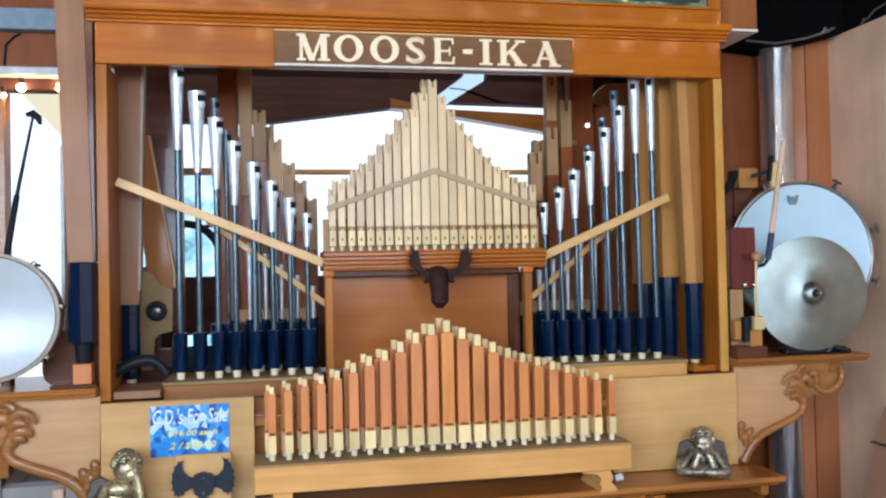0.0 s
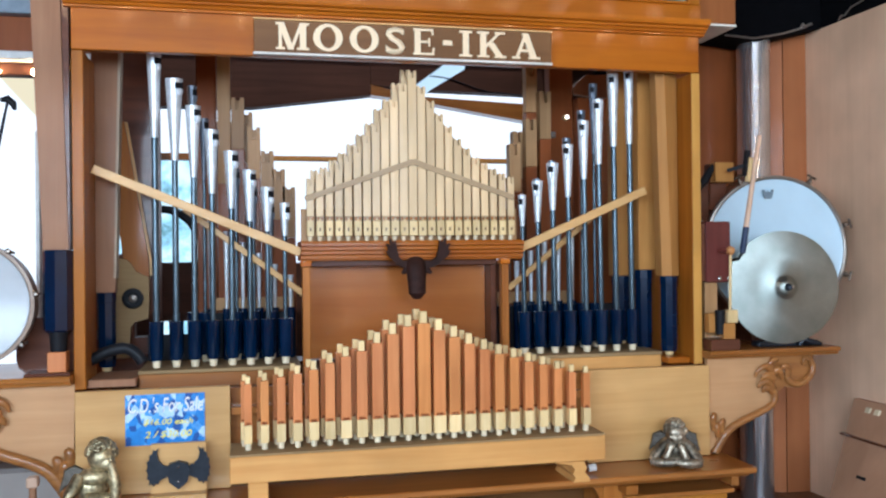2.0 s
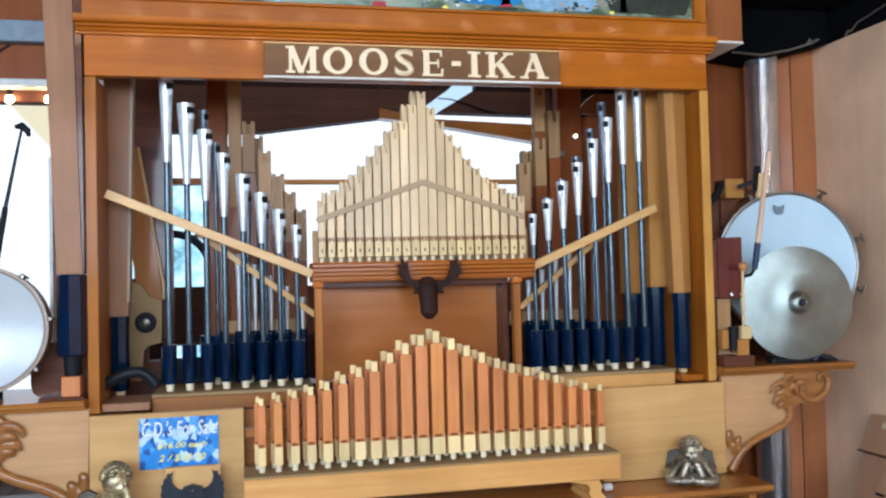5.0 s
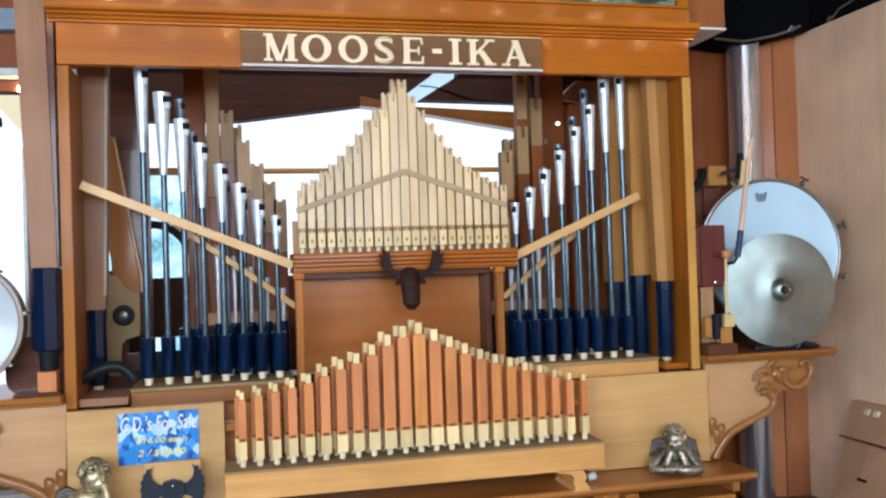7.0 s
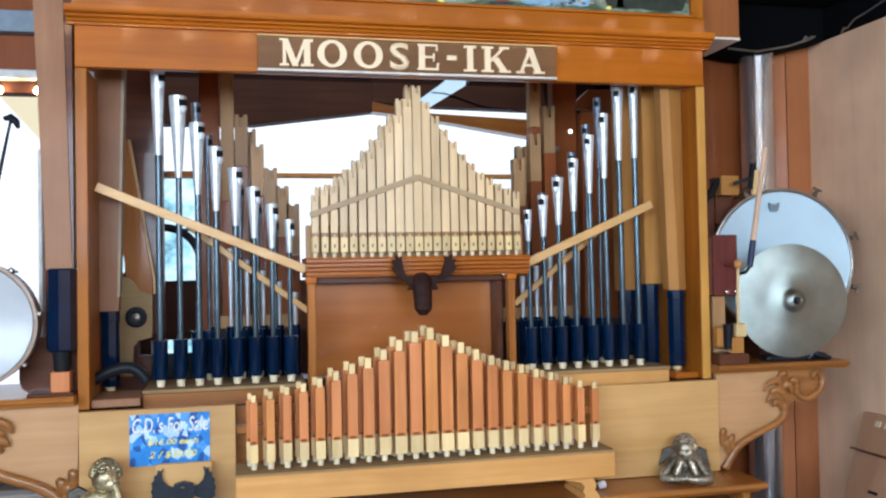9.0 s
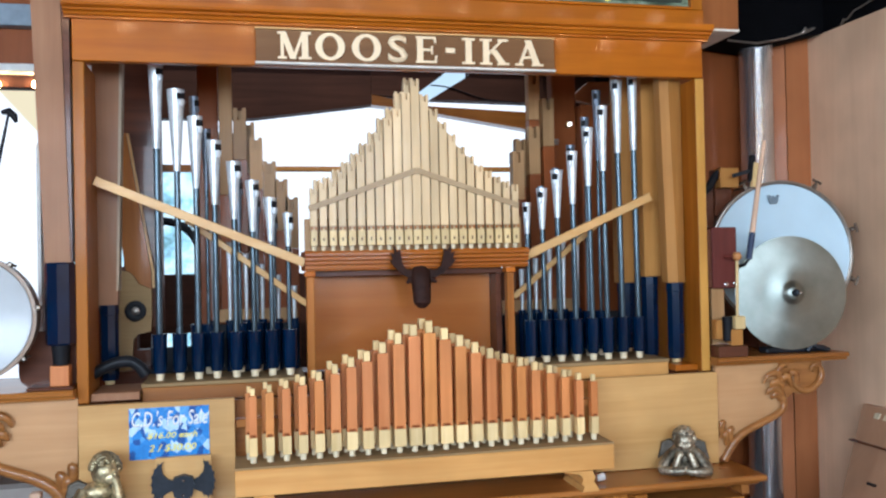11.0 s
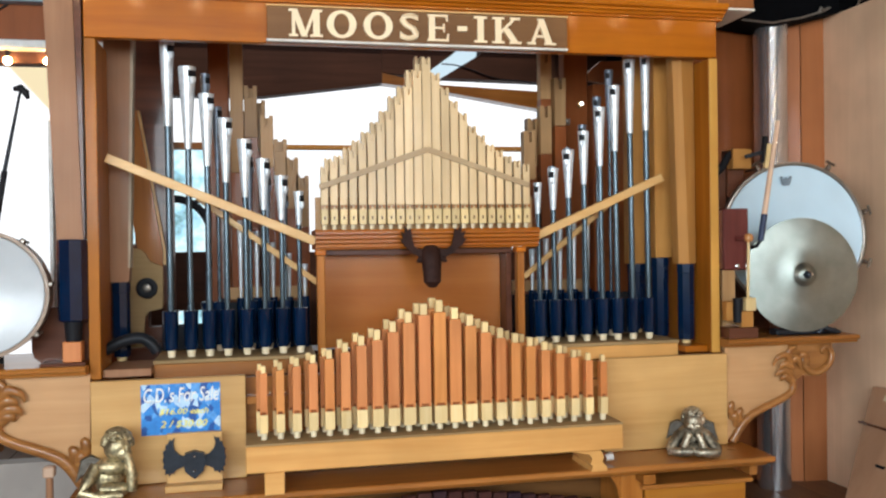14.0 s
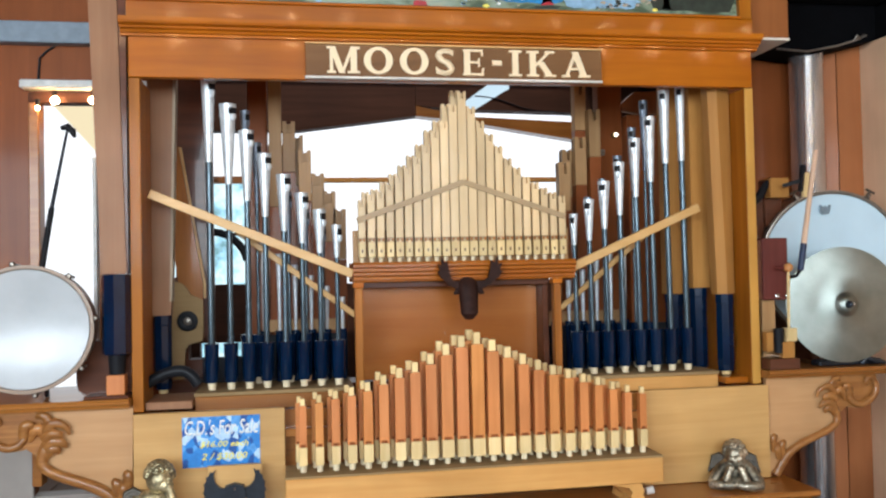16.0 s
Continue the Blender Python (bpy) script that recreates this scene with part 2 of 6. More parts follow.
WHITEINK = plain("white_ink", (0.85, 0.85, 0.82), 0.6, vary=0.05)
ORANGEGRIP = plain("blue_grip_tape", (0.012, 0.025, 0.07), 0.5)
BALLWOOD = wood("beech_mallet_ball", (0.52, 0.25, 0.09), (0.40, 0.17, 0.05), "z", 0.4, 0.2, 50, 0.15)
CONCRETE = plain("grey_floor", (0.26, 0.25, 0.24), 0.7, 0.0, 0.0, 0.25, 8)
MILKY, milk_nodes, milk = base("milky_roof_sheet", 0.5)
milk.inputs["Base Color"].default_value, milk.inputs["Transmission Weight"].default_value = (0.66, 0.80, 0.86, 1), 1.0
BULB = glow("warm_bulb", (1.0, 0.62, 0.27), 120.0)
LAKEBLUE = plain("lake_blue_oil_paint", (0.012, 0.25, 0.60), 0.4, 0.0, 0.2, 0.4, 60, 0.3)
SURF = plain("pale_blue_oil_paint", (0.28, 0.47, 0.66), 0.4, 0.0, 0.2, 0.28, 60, 0.3)
PINEDARK = plain("dark_green_oil_paint", (0.025, 0.035, 0.024), 0.45, 0.0, 0.1, 0.5, 60, 0.3)
REDDAUB = plain("red_oil_paint", (0.50, 0.02, 0.035), 0.4, 0.0, 0.2, 0.3, 60, 0.3)
WEBWOOD = wood("pinkish_tan_web_wood", (0.55, 0.32, 0.15), (0.45, 0.24, 0.10), "x", 0.45, 0.15, 26, 0.06)
EDGEOAK = wood("pale_yellow_oak_edge", (0.66, 0.36, 0.075), (0.50, 0.24, 0.04), "z", 0.42, 0.1, 30)
SPOTGLOW = glow("white_spot_glow", (1.0, 0.95, 0.86), 6.0)
BRASSY = plain("dull_brass", (0.30, 0.22, 0.10), 0.4, 0.8)
for dull in (DARKWOOD, CARVEDARK, REDPLY, ROSE, MOOSE, SIGNWOOD, MAROON, GREYPIPE, STAGE, BLACK, RUBBER, ENDPLY, LEDGE_Z, BIGPIPE, MIDPLY):
    dull.node_tree.nodes["Principled BSDF"].inputs["Specular IOR Level"].default_value = 0.12


def cymbal_metal():
    m, nt, b = base("grey_green_cymbal_bronze", 0.36, 0.92)
    tg = nt.nodes.new("ShaderNodeTangent")
    tg.direction_type, tg.axis = "RADIAL", "Z"
    nt.links.new(tg.outputs[0], b.inputs["Tangent"])
    b.inputs["Anisotropic"].default_value = 0.7
    tc = nt.nodes.new("ShaderNodeTexCoord")
    ln = nt.nodes.new("ShaderNodeVectorMath")
    ln.operation = "LENGTH"
    nt.links.new(tc.outputs["Object"], ln.inputs[0])
    rings = noise_node(nt, ln.outputs["Value"], 260.0, 3.0)
    blot = noise_node(nt, tc.outputs["Object"], 9.0, 4.0)
    col = ramp(nt, blot.outputs["Fac"], [(0.3, (0.21, 0.23, 0.205)), (0.7, (0.32, 0.34, 0.305))])
    nt.links.new(col.outputs["Color"], b.inputs["Base Color"])
    bump(nt, b, rings.outputs["Fac"], 0.25, 0.0008)
    return m


def card_print():
    m, nt, b = base("blue_and_white_patterned_card", 0.35)
    mp, add, oi = varied(nt, (1, 1, 0.75))
    v = nt.nodes.new("ShaderNodeTexVoronoi")
    v.inputs["Scale"].default_value = 62.0
    nt.links.new(mp.outputs[0], v.inputs["Vector"])
    sep = nt.nodes.new("ShaderNodeSeparateColor")
    nt.links.new(v.outputs["Color"], sep.inputs[0])
    shard = ramp(nt, sep.outputs[0], [(0.0, (0.52, 0.68, 0.82)), (0.15, (0.10, 0.33, 0.68)), (0.36, (0.03, 0.22, 0.58)), (0.74, (0.012, 0.08, 0.30))])
    shard.color_ramp.interpolation = "CONSTANT"
    n = noise_node(nt, add.outputs[0], 60.0, 3.0)
    wear = ramp(nt, n.outputs["Fac"], [(0.3, (0.72, 0.8, 0.88)), (0.65, (1.1, 1.1, 1.1))])
    nt.links.new(mix(nt, "MULTIPLY", 1.0, shard.outputs["Color"], wear.outputs["Color"]), b.inputs["Base Color"])
    return m


def painting_paint():
    m, nt, b = base("painted_lake_scene", 0.4, 0.0, 0.3)
    mp, add, oi = varied(nt, (6, 1, 22))
    n = noise_node(nt, mp.outputs[0], 1.0, 6.0, 0.6, 0.5)
    c = ramp(nt, n.outputs["Fac"], [(0.3, (0.02, 0.035, 0.03)), (0.42, (0.06, 0.09, 0.05)), (0.5, (0.20, 0.25, 0.17)), (0.6, (0.26, 0.32, 0.25)), (0.72, (0.34, 0.34, 0.24))])
    nt.links.new(c.outputs["Color"], b.inputs["Base Color"])
    return m


EAVE = (1.153, -3.235)


def outdoors():
    """A plain, overexposed distance: pale sky over pale blue-green foliage."""
    m = bpy.data.materials.new("bright_distance")
    m.use_nodes = True
    nt = m.node_tree
    b = nt.nodes["Principled BSDF"]
    tc = nt.nodes.new("ShaderNodeTexCoord")
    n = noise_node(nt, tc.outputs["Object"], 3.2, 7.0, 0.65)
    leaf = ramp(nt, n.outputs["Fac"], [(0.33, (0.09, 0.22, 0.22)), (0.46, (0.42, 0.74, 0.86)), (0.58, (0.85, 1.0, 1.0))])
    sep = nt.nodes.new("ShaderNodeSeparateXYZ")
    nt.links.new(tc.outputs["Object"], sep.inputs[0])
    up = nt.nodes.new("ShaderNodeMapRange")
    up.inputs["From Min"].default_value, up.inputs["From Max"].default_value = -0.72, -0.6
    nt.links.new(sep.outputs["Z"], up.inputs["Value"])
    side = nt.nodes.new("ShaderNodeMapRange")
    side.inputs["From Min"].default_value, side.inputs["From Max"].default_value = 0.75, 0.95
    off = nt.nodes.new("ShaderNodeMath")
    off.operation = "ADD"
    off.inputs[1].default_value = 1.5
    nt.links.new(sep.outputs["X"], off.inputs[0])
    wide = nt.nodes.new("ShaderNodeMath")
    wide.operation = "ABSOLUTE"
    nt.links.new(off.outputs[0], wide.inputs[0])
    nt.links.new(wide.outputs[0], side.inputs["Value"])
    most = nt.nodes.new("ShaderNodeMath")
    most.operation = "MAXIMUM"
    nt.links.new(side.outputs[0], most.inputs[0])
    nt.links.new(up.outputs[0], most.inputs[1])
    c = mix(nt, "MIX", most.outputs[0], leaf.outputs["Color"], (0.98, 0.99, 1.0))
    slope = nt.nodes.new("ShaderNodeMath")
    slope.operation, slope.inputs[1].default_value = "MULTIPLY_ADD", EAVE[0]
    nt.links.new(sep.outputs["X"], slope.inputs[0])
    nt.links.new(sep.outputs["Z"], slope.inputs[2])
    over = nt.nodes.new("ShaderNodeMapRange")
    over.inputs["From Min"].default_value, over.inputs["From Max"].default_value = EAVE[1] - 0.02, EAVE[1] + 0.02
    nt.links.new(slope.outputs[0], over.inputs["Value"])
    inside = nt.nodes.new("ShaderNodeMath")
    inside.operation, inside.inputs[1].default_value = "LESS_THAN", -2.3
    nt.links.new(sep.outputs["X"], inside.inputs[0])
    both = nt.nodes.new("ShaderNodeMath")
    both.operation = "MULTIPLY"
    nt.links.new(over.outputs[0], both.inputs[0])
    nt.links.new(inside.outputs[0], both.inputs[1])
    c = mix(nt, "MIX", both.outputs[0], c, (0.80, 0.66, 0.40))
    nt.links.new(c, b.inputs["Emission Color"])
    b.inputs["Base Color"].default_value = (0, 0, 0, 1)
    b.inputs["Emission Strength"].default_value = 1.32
    return m


CYMBAL, BLUECARD, PAINTING, OUTDOORS = cymbal_metal(), card_print(), painting_paint(), outdoors()

# ---------------------------------------------------------------- mesh helpers


def box(bm, x0, x1, y0, y1, z0, z1, bevel=0.0):
    r = bmesh.ops.create_cube(bm, size=1.0, matrix=Matrix.Translation(((x0 + x1) / 2, (y0 + y1) / 2, (z0 + z1) / 2)) @ Matrix.Diagonal((abs(x1 - x0), abs(y1 - y0), abs(z1 - z0), 1)))
    if bevel:
        edges = list({e for v in r["verts"] for e in v.link_edges})
        bmesh.ops.bevel(bm, geom=edges, offset=bevel, segments=1, affect="EDGES")
    return bm


def bar(bm, p, q, wide, thick, up=(0, 1, 0), bevel=0.001):
    """A straight bar from p to q; thick is its size along up, wide across."""
    p, q, up = Vector(p), Vector(q), Vector(up)
    a = (q - p).normalized()
    c = a.cross(up).normalized()
    u = c.cross(a)
    m = Matrix((a, c, u)).transposed().to_4x4()
    m.translation = (p + q) / 2
    r = bmesh.ops.create_cube(bm, size=1.0, matrix=m @ Matrix.Diagonal(((q - p).length, wide, thick, 1)))
    if bevel:
        bmesh.ops.bevel(bm, geom=list({e for v in r["verts"] for e in v.link_edges}), offset=bevel, segments=1, affect="EDGES")
    return bm


def tube(bm, p, q, r0, r1, seg=20):
    """A tapered round bar with closed ends from p to q."""
    p, q = Vector(p), Vector(q)
    m = (q - p).to_track_quat("Z", "Y").to_matrix().to_4x4()
    m.translation = (p + q) / 2
    bmesh.ops.create_cone(bm, cap_ends=True, segments=seg, radius1=r0, radius2=r1, depth=(q - p).length, matrix=m)
    return bm


def ball(bm, c, rx, ry=None, rz=None, turn=None, sub=3):
    m = Matrix.Translation(c) @ (turn or Matrix.Identity(4)) @ Matrix.Diagonal((rx, ry or rx, rz or rx, 1))
    bmesh.ops.create_icosphere(bm, subdivisions=sub, radius=1.0, matrix=m)
    return bm


def prism(bm, pts, y0, y1):
    """An outline of (x, z) points, drawn out from y0 to y1."""
    a = [bm.verts.new((x, y0, z)) for x, z in pts]
    b = [bm.verts.new((x, y1, z)) for x, z in pts]
    bm.faces.new(a), bm.faces.new(b[::-1])
    for i in range(len(pts)):
        j = (i + 1) % len(pts)
        bm.faces.new((a[j], a[i], b[i], b[j]))
    bmesh.ops.recalc_face_normals(bm, faces=bm.faces)
    return bm


def tapered(bm, low, high, z0, z1):
    """A square-sawn body from one outline (x, y) to another."""
    a = [bm.verts.new((x, y, z0)) for x, y in low]
    b = [bm.verts.new((x, y, z1)) for x, y in high]
    n = len(a)
    bm.faces.new(a[::-1])
    bm.faces.new(b)
    for i in range(n):
        bm.faces.new((a[i], a[(i + 1) % n], b[(i + 1) % n], b[i]))
    bmesh.ops.recalc_face_normals(bm, faces=bm.faces)
    return bm


def profile_x(bm, pts, x0, x1):
    """A moulding: an outline of (y, z) points, drawn out from x0 to x1."""
    a = [bm.verts.new((x0, y, z)) for y, z in pts]
    b = [bm.verts.new((x1, y, z)) for y, z in pts]
    bm.faces.new(a), bm.faces.new(b[::-1])
    for i in range(len(pts)):
        j = (i + 1) % len(pts)
        bm.faces.new((a[j], a[i], b[i], b[j]))
    bmesh.ops.recalc_face_normals(bm, faces=bm.faces)
    return bm


def lathe(bm, prof, centre, turn=None, seg=48):
    """Rings of (radius, height) about the local z axis."""
    m = Matrix.Translation(centre) @ (turn or Matrix.Identity(4))
    rings = []
    for r, h in prof:
        if r < 1e-6:
            rings.append([bm.verts.new(m @ Vector((0, 0, h)))])
        else:
            rings.append([bm.verts.new(m @ Vector((r * math.cos(2 * math.pi * k / seg), r * math.sin(2 * math.pi * k / seg), h))) for k in range(seg)])
    for a, b in zip(rings, rings[1:]):
        for k in range(seg):
            l = (k + 1) % seg
            if len(a) == 1:
                bm.faces.new((a[0], b[k], b[l]))
            elif len(b) == 1:
                bm.faces.new((a[k], b[0], a[l]))
            else:
                bm.faces.new((a[k], b[k], b[l], a[l]))
    bmesh.ops.recalc_face_normals(bm, faces=bm.faces)
    return bm


def sweep(bm, pts, radii, seg=10, flat=1.0):
    """A rounded rod through pts, with a radius at each; flat squeezes it along y."""
    rings = []
    for i, p in enumerate(pts):
        p = Vector(p)
        a = (Vector(pts[min(i + 1, len(pts) - 1)]) - Vector(pts[max(i - 1, 0)])).normalized()
        n = a.cross(Vector((0, 1, 0)))
        n = n.normalized() if n.length > 1e-4 else Vector((1, 0, 0))
        o = a.cross(n)
        rings.append([bm.verts.new(p + radii[i] * (math.cos(2 * math.pi * k / seg) * n + flat * math.sin(2 * math.pi * k / seg) * o)) for k in range(seg)])
    for a, b in zip(rings, rings[1:]):
        for k in range(seg):
            bm.faces.new((a[k], a[(k + 1) % seg], b[(k + 1) % seg], b[k]))
    bm.faces.new(rings[0]), bm.faces.new(rings[-1])
    bmesh.ops.recalc_face_normals(bm, faces=bm.faces)
    return bm


def arc(c, r0, r1, a0, a1, n, y):
    """Points of a spiral in the upright plane at y."""
    return [(c[0] + (r0 + (r1 - r0) * i / n) * math.cos(radians(a0 + (a1 - a0) * i / n)), y, c[1] + (r0 + (r1 - r0) * i / n) * math.sin(radians(a0 + (a1 - a0) * i / n))) for i in range(n + 1)]


def thing(name, at, label, category, group="", kind=""):
    ob = new(name)
    ob.location = at
    ob.empty_display_size = 0.05
    return tagged(ob, label, category, group, kind)


def place_of(ob):
    p = Vector(ob.location)
    return p + place_of(ob.parent) if ob.parent else p


def mesh_of(name, bm, material, smooth=False):
    me = bpy.data.meshes.new(name)
    bm.to_mesh(me)
    bm.free()
    me.materials.append(material)
    if smooth:
        me.shade_smooth()
        me.set_sharp_from_angle(angle=radians(40))
    return me


def part(name, bm, material, parent, label="", smooth=False):
    """One mesh under a thing or a part; bm is in world coordinates."""
    co = [v.co for v in bm.verts]
    mid = sum(co, Vector()) / len(co)
    bmesh.ops.translate(bm, verts=bm.verts, vec=-mid)
    ob = new(name, mesh_of(name, bm, material, smooth))
    ob.parent = parent
    ob.location = mid - place_of(parent)
    return tagged(ob, label)


def solid(name, bm, material, label, category="", group="", kind="", smooth=False):
    """A thing or a piece of the setting in one mesh."""
    co = [v.co for v in bm.verts]
    mid = sum(co, Vector()) / len(co)
    bmesh.ops.translate(bm, verts=bm.verts, vec=-mid)
    ob = new(name, mesh_of(name, bm, material, smooth))
    ob.location = mid
    return tagged(ob, label, category, group, kind)


B = bmesh.new
rnd = random.Random(7)


def text_mesh(bm, text, height, centre, depth, bold=0.0, width=None, shear=0.0):
    """Letters of the built-in font, standing upright and facing -y, added to bm."""
    cu = bpy.data.curves.new("letters", "FONT")
    cu.body, cu.size, cu.extrude, cu.offset, cu.shear, cu.resolution_u = text, 1.0, 0.0, bold, shear, 3
    ob = bpy.data.objects.new("letters", cu)
    scene.collection.objects.link(ob)
    bpy.context.view_layer.update()
    me = bpy.data.meshes.new_from_object(ob.evaluated_get(bpy.context.evaluated_depsgraph_get()))
    scene.collection.objects.unlink(ob)
    bpy.data.objects.remove(ob)
    xs, ys = [v.co.x for v in me.vertices], [v.co.y for v in me.vertices]
    k = height / (max(ys) - min(ys))
    kx = width / (max(xs) - min(xs)) if width else k
    sub = bmesh.new()
    sub.from_mesh(me)
    ex = bmesh.ops.extrude_face_region(sub, geom=list(sub.faces))
    bmesh.ops.translate(sub, verts=[g for g in ex["geom"] if isinstance(g, bmesh.types.BMVert)], vec=(0, 0, depth))
    mx, my = (max(xs) + min(xs)) / 2, (max(ys) + min(ys)) / 2
    for v in sub.verts:
        v.co = Vector((centre[0] + (v.co.x - mx) * kx, centre[1] - v.co.z, centre[2] + (v.co.y - my) * k))
    bmesh.ops.recalc_face_normals(sub, faces=sub.faces)
    tmp = bpy.data.meshes.new("tmp")
    sub.to_mesh(tmp)
    sub.free()
    bm.from_mesh(tmp)
    bpy.data.meshes.remove(tmp)
    bpy.data.meshes.remove(me)
    return bm


# ---------------------------------------------------------------- the room
FLOOR = 0.62
solid("ground", box(B(), -60, 60, -60, 60, -0.2, -0.02), CONCRETE, "grey worn concrete floor and ground outside", kind="structure")
solid("floor", box(B(), -3.0, 1.75, -5.0, -0.46, -0.015, 0.0), CONCRETE, "grey concrete floor in front of the stage", kind="structure")
stage = thing("stage", (0, 1.0, 0), "worn brown wooden stage under the organ", "stage", kind="structure")
part("stage_body", box(B(), -3.0, 1.65, -0.44, 2.6, 0.0, FLOOR - 0.022), DARKWOOD, stage)
for k in range(33):
    x = -3.0 + k * 0.141
    part("plank", box(B(), x + 0.0015, x + 0.1395, -0.46, 2.6, FLOOR - 0.022, FLOOR + rnd.uniform(-0.001, 0.001), 0.0015), STAGE, stage)

wr = thing("wall_right", (1.7, 0, 0), "pinkish tan plywood side wall in tall sheets", "wall", kind="structure")
for y0, y1 in ((-5.0, -3.8), (-3.796, -2.6), (-2.596, -1.4), (-1.396, -0.2), (-0.196, 0.56)):
    part("panel", box(B(), 1.652, 1.72, y0, y1, 0.0, 2.40, 0.002), TANPLY, wr)
solid("wall_right_top", box(B(), 1.655, 1.76, -5.0, 2.7, 2.402, 3.0), CLOTH, "black covered upper side wall", kind="structure")
wb = thing("wall_back_right", (1.2, 0.6, 0), "red-brown plywood wall behind the drums", "wall", kind="structure")
for x0, x1, z1 in ((0.735, 0.93, 2.14), (0.932, 1.0, 2.6), (1.002, 1.40, 2.6)):
    part("panel", box(B(), x0, x1, 0.56, 0.62, FLOOR, z1, 0.002), REDPLY, wb)
# same plywood in a lighter colour, as these sheets catch more light
for (xa, ya), (xb, yb) in (((1.402, 0.559), (1.5525, 0.4935)), ((1.5555, 0.4922), (1.651, 0.487))):
    plan = [(xa, ya), (xb, yb), (min(xb + 0.016, 1.651), yb + 0.036), (xa + 0.016, ya + 0.036)]
    part("panel", tapered(B(), plan, plan, FLOOR, 2.6), MIDPLY, wb)
solid("wall_right_rear", box(B(), 1.66, 1.74, 0.64, 2.7, 0.0, 2.41), DARKWOOD, "dark wooden side wall of the back room", kind="structure")

wl = thing("wall_back_left", (-1.5, 0.6, 0), "brown timber wall with a tall narrow window", "wall", kind="structure")
part("panel", box(B(), -3.0, -1.345, 0.55, 0.62, FLOOR, 2.95), REDPLY, wl)
part("panel", box(B(), -1.345, -0.905, 0.55, 0.62, 2.20, 2.95), REDPLY, wl)
part("panel", box(B(), -1.345, -0.905, 0.55, 0.62, FLOOR, 0.865), GREYWALL, wl)
part("panel", box(B(), -1.09, -0.905, 0.55, 0.62, 0.866, 1.58), REDPLY, wl)
part("trim_board", box(B(), -1.52, -1.338, 0.535, 0.549, FLOOR, 1.24, 0.003), GREYWALL, wl, "greyish tan trim board")
# panels behind the case take dark wood to imitate the shade there
part("panel", box(B(), -0.905, -0.765, 0.55, 0.62, FLOOR, 1.292), CARVEDARK, wl)
part("panel", box(B(), -0.905, -0.848, 0.55, 0.62, 1.292, 1.352), CARVEDARK, wl)
part("panel", box(B(), -0.905, -0.765, 0.55, 0.62, 1.352, 1.57), CARVEDARK, wl)
part("panel", box(B(), -0.886, -0.765, 0.55, 0.62, 1.57, 2.04), CARVEDARK, wl)
part("panel", box(B(), -0.905, -0.765, 0.55, 0.62, 2.04, 2.95), CARVEDARK, wl)
w1 = thing("window_1", (-1.1, 0.58, 1.5), "tall window with brown frame and pale head board", "window", kind="structure")
part("head_board", box(B(), -1.36, -0.90, 0.49, 0.549, 2.195, 2.222, 0.004), WHITEPAINT, w1, "pale grey painted head board")
part("frame", box(B(), -1.345, -0.907, 0.535, 0.60, 2.155, 2.192, 0.003), DARKWOOD, w1)
part("frame", box(B(), -1.345, -1.312, 0.535, 0.60, 0.9, 2.155, 0.003), LEDGE, w1)
part("frame", box(B(), -1.132, -1.095, 0.55, 0.60, 0.9, 2.155, 0.003), LEDGE, w1)
part("mullion", box(B(), -1.153, -1.141, 0.562, 0.60, 0.9655, 1.978, 0.002), WHITEPAINT, w1, "pale painted mullion")
part("rail", box(B(), -1.312, -1.132, 0.56, 0.60, 0.935, 0.965, 0.003), LEDGE, w1)

solid("roof_sheet", box(B(), -2.2, -1.06, 0.50, 0.548, 2.345, 2.415, 0.003), ROOFBLUE, "pale blue-grey roofing strip over the window", "roofing", kind="structure")
# back room, seen between the pipes
rear = thing("wall_rear", (0, 2.65, 0), "dark timber rear wall with wide bright windows", "wall", kind="structure")
part("panel", box(B(), -3.0, -2.5, 2.6, 2.7, FLOOR, 2.95), DARKWOOD, rear)
part("panel", box(B(), -2.5, -1.10, 2.6, 2.7, FLOOR, 0.9), DARKWOOD, rear)
part("panel", box(B(), -2.5, -1.10, 2.6, 2.7, 2.6, 2.95), DARKWOOD, rear)
part("panel", box(B(), -1.10, -1.02, 2.6, 2.7, FLOOR, 2.95), DARKWOOD, rear)
part("panel", box(B(), -1.02, -0.74, 2.6, 2.7, FLOOR, 1.098), DARKWOOD, rear)
part("panel", box(B(), -1.02, -0.74, 2.6, 2.7, 1.19, 1.52), DARKWOOD, rear)
part("panel", box(B(), -0.74, -0.50, 2.6, 2.7, FLOOR, 2.32), DARKWOOD, rear)
part("panel", box(B(), -0.50, 1.32, 2.6, 2.7, FLOOR, 1.51), DARKWOOD, rear)
part("panel", box(B(), 1.32, 1.66, 2.6, 2.7, FLOOR, 2.95), DARKWOOD, rear)
part("panel", prism(B(), [(-1.02, 2.95), (-1.02, 2.40), (-0.45, 2.405), (0.24, 2.497), (0.24, 2.95)], 2.6, 2.7), DARKWOOD, rear)
part("beam", prism(B(), [(0.242, 2.56), (0.242, 2.497), (0.53, 2.468), (1.318, 2.345), (1.318, 2.465), (0.53, 2.498)], 2.6, 2.7), LEDGE, rear, "brown sloping beam")
part("panel", prism(B(), [(0.242, 2.95), (0.242, 2.561), (0.47, 2.54), (0.69, 2.70), (0.66, 2.95)], 2.6, 2.7), DARKWOOD, rear)
part("panel", prism(B(), [(0.86, 2.95), (0.84, 2.685), (0.60, 2.538), (1.318, 2.525), (1.318, 2.95)], 2.6, 2.7), DARKWOOD, rear)
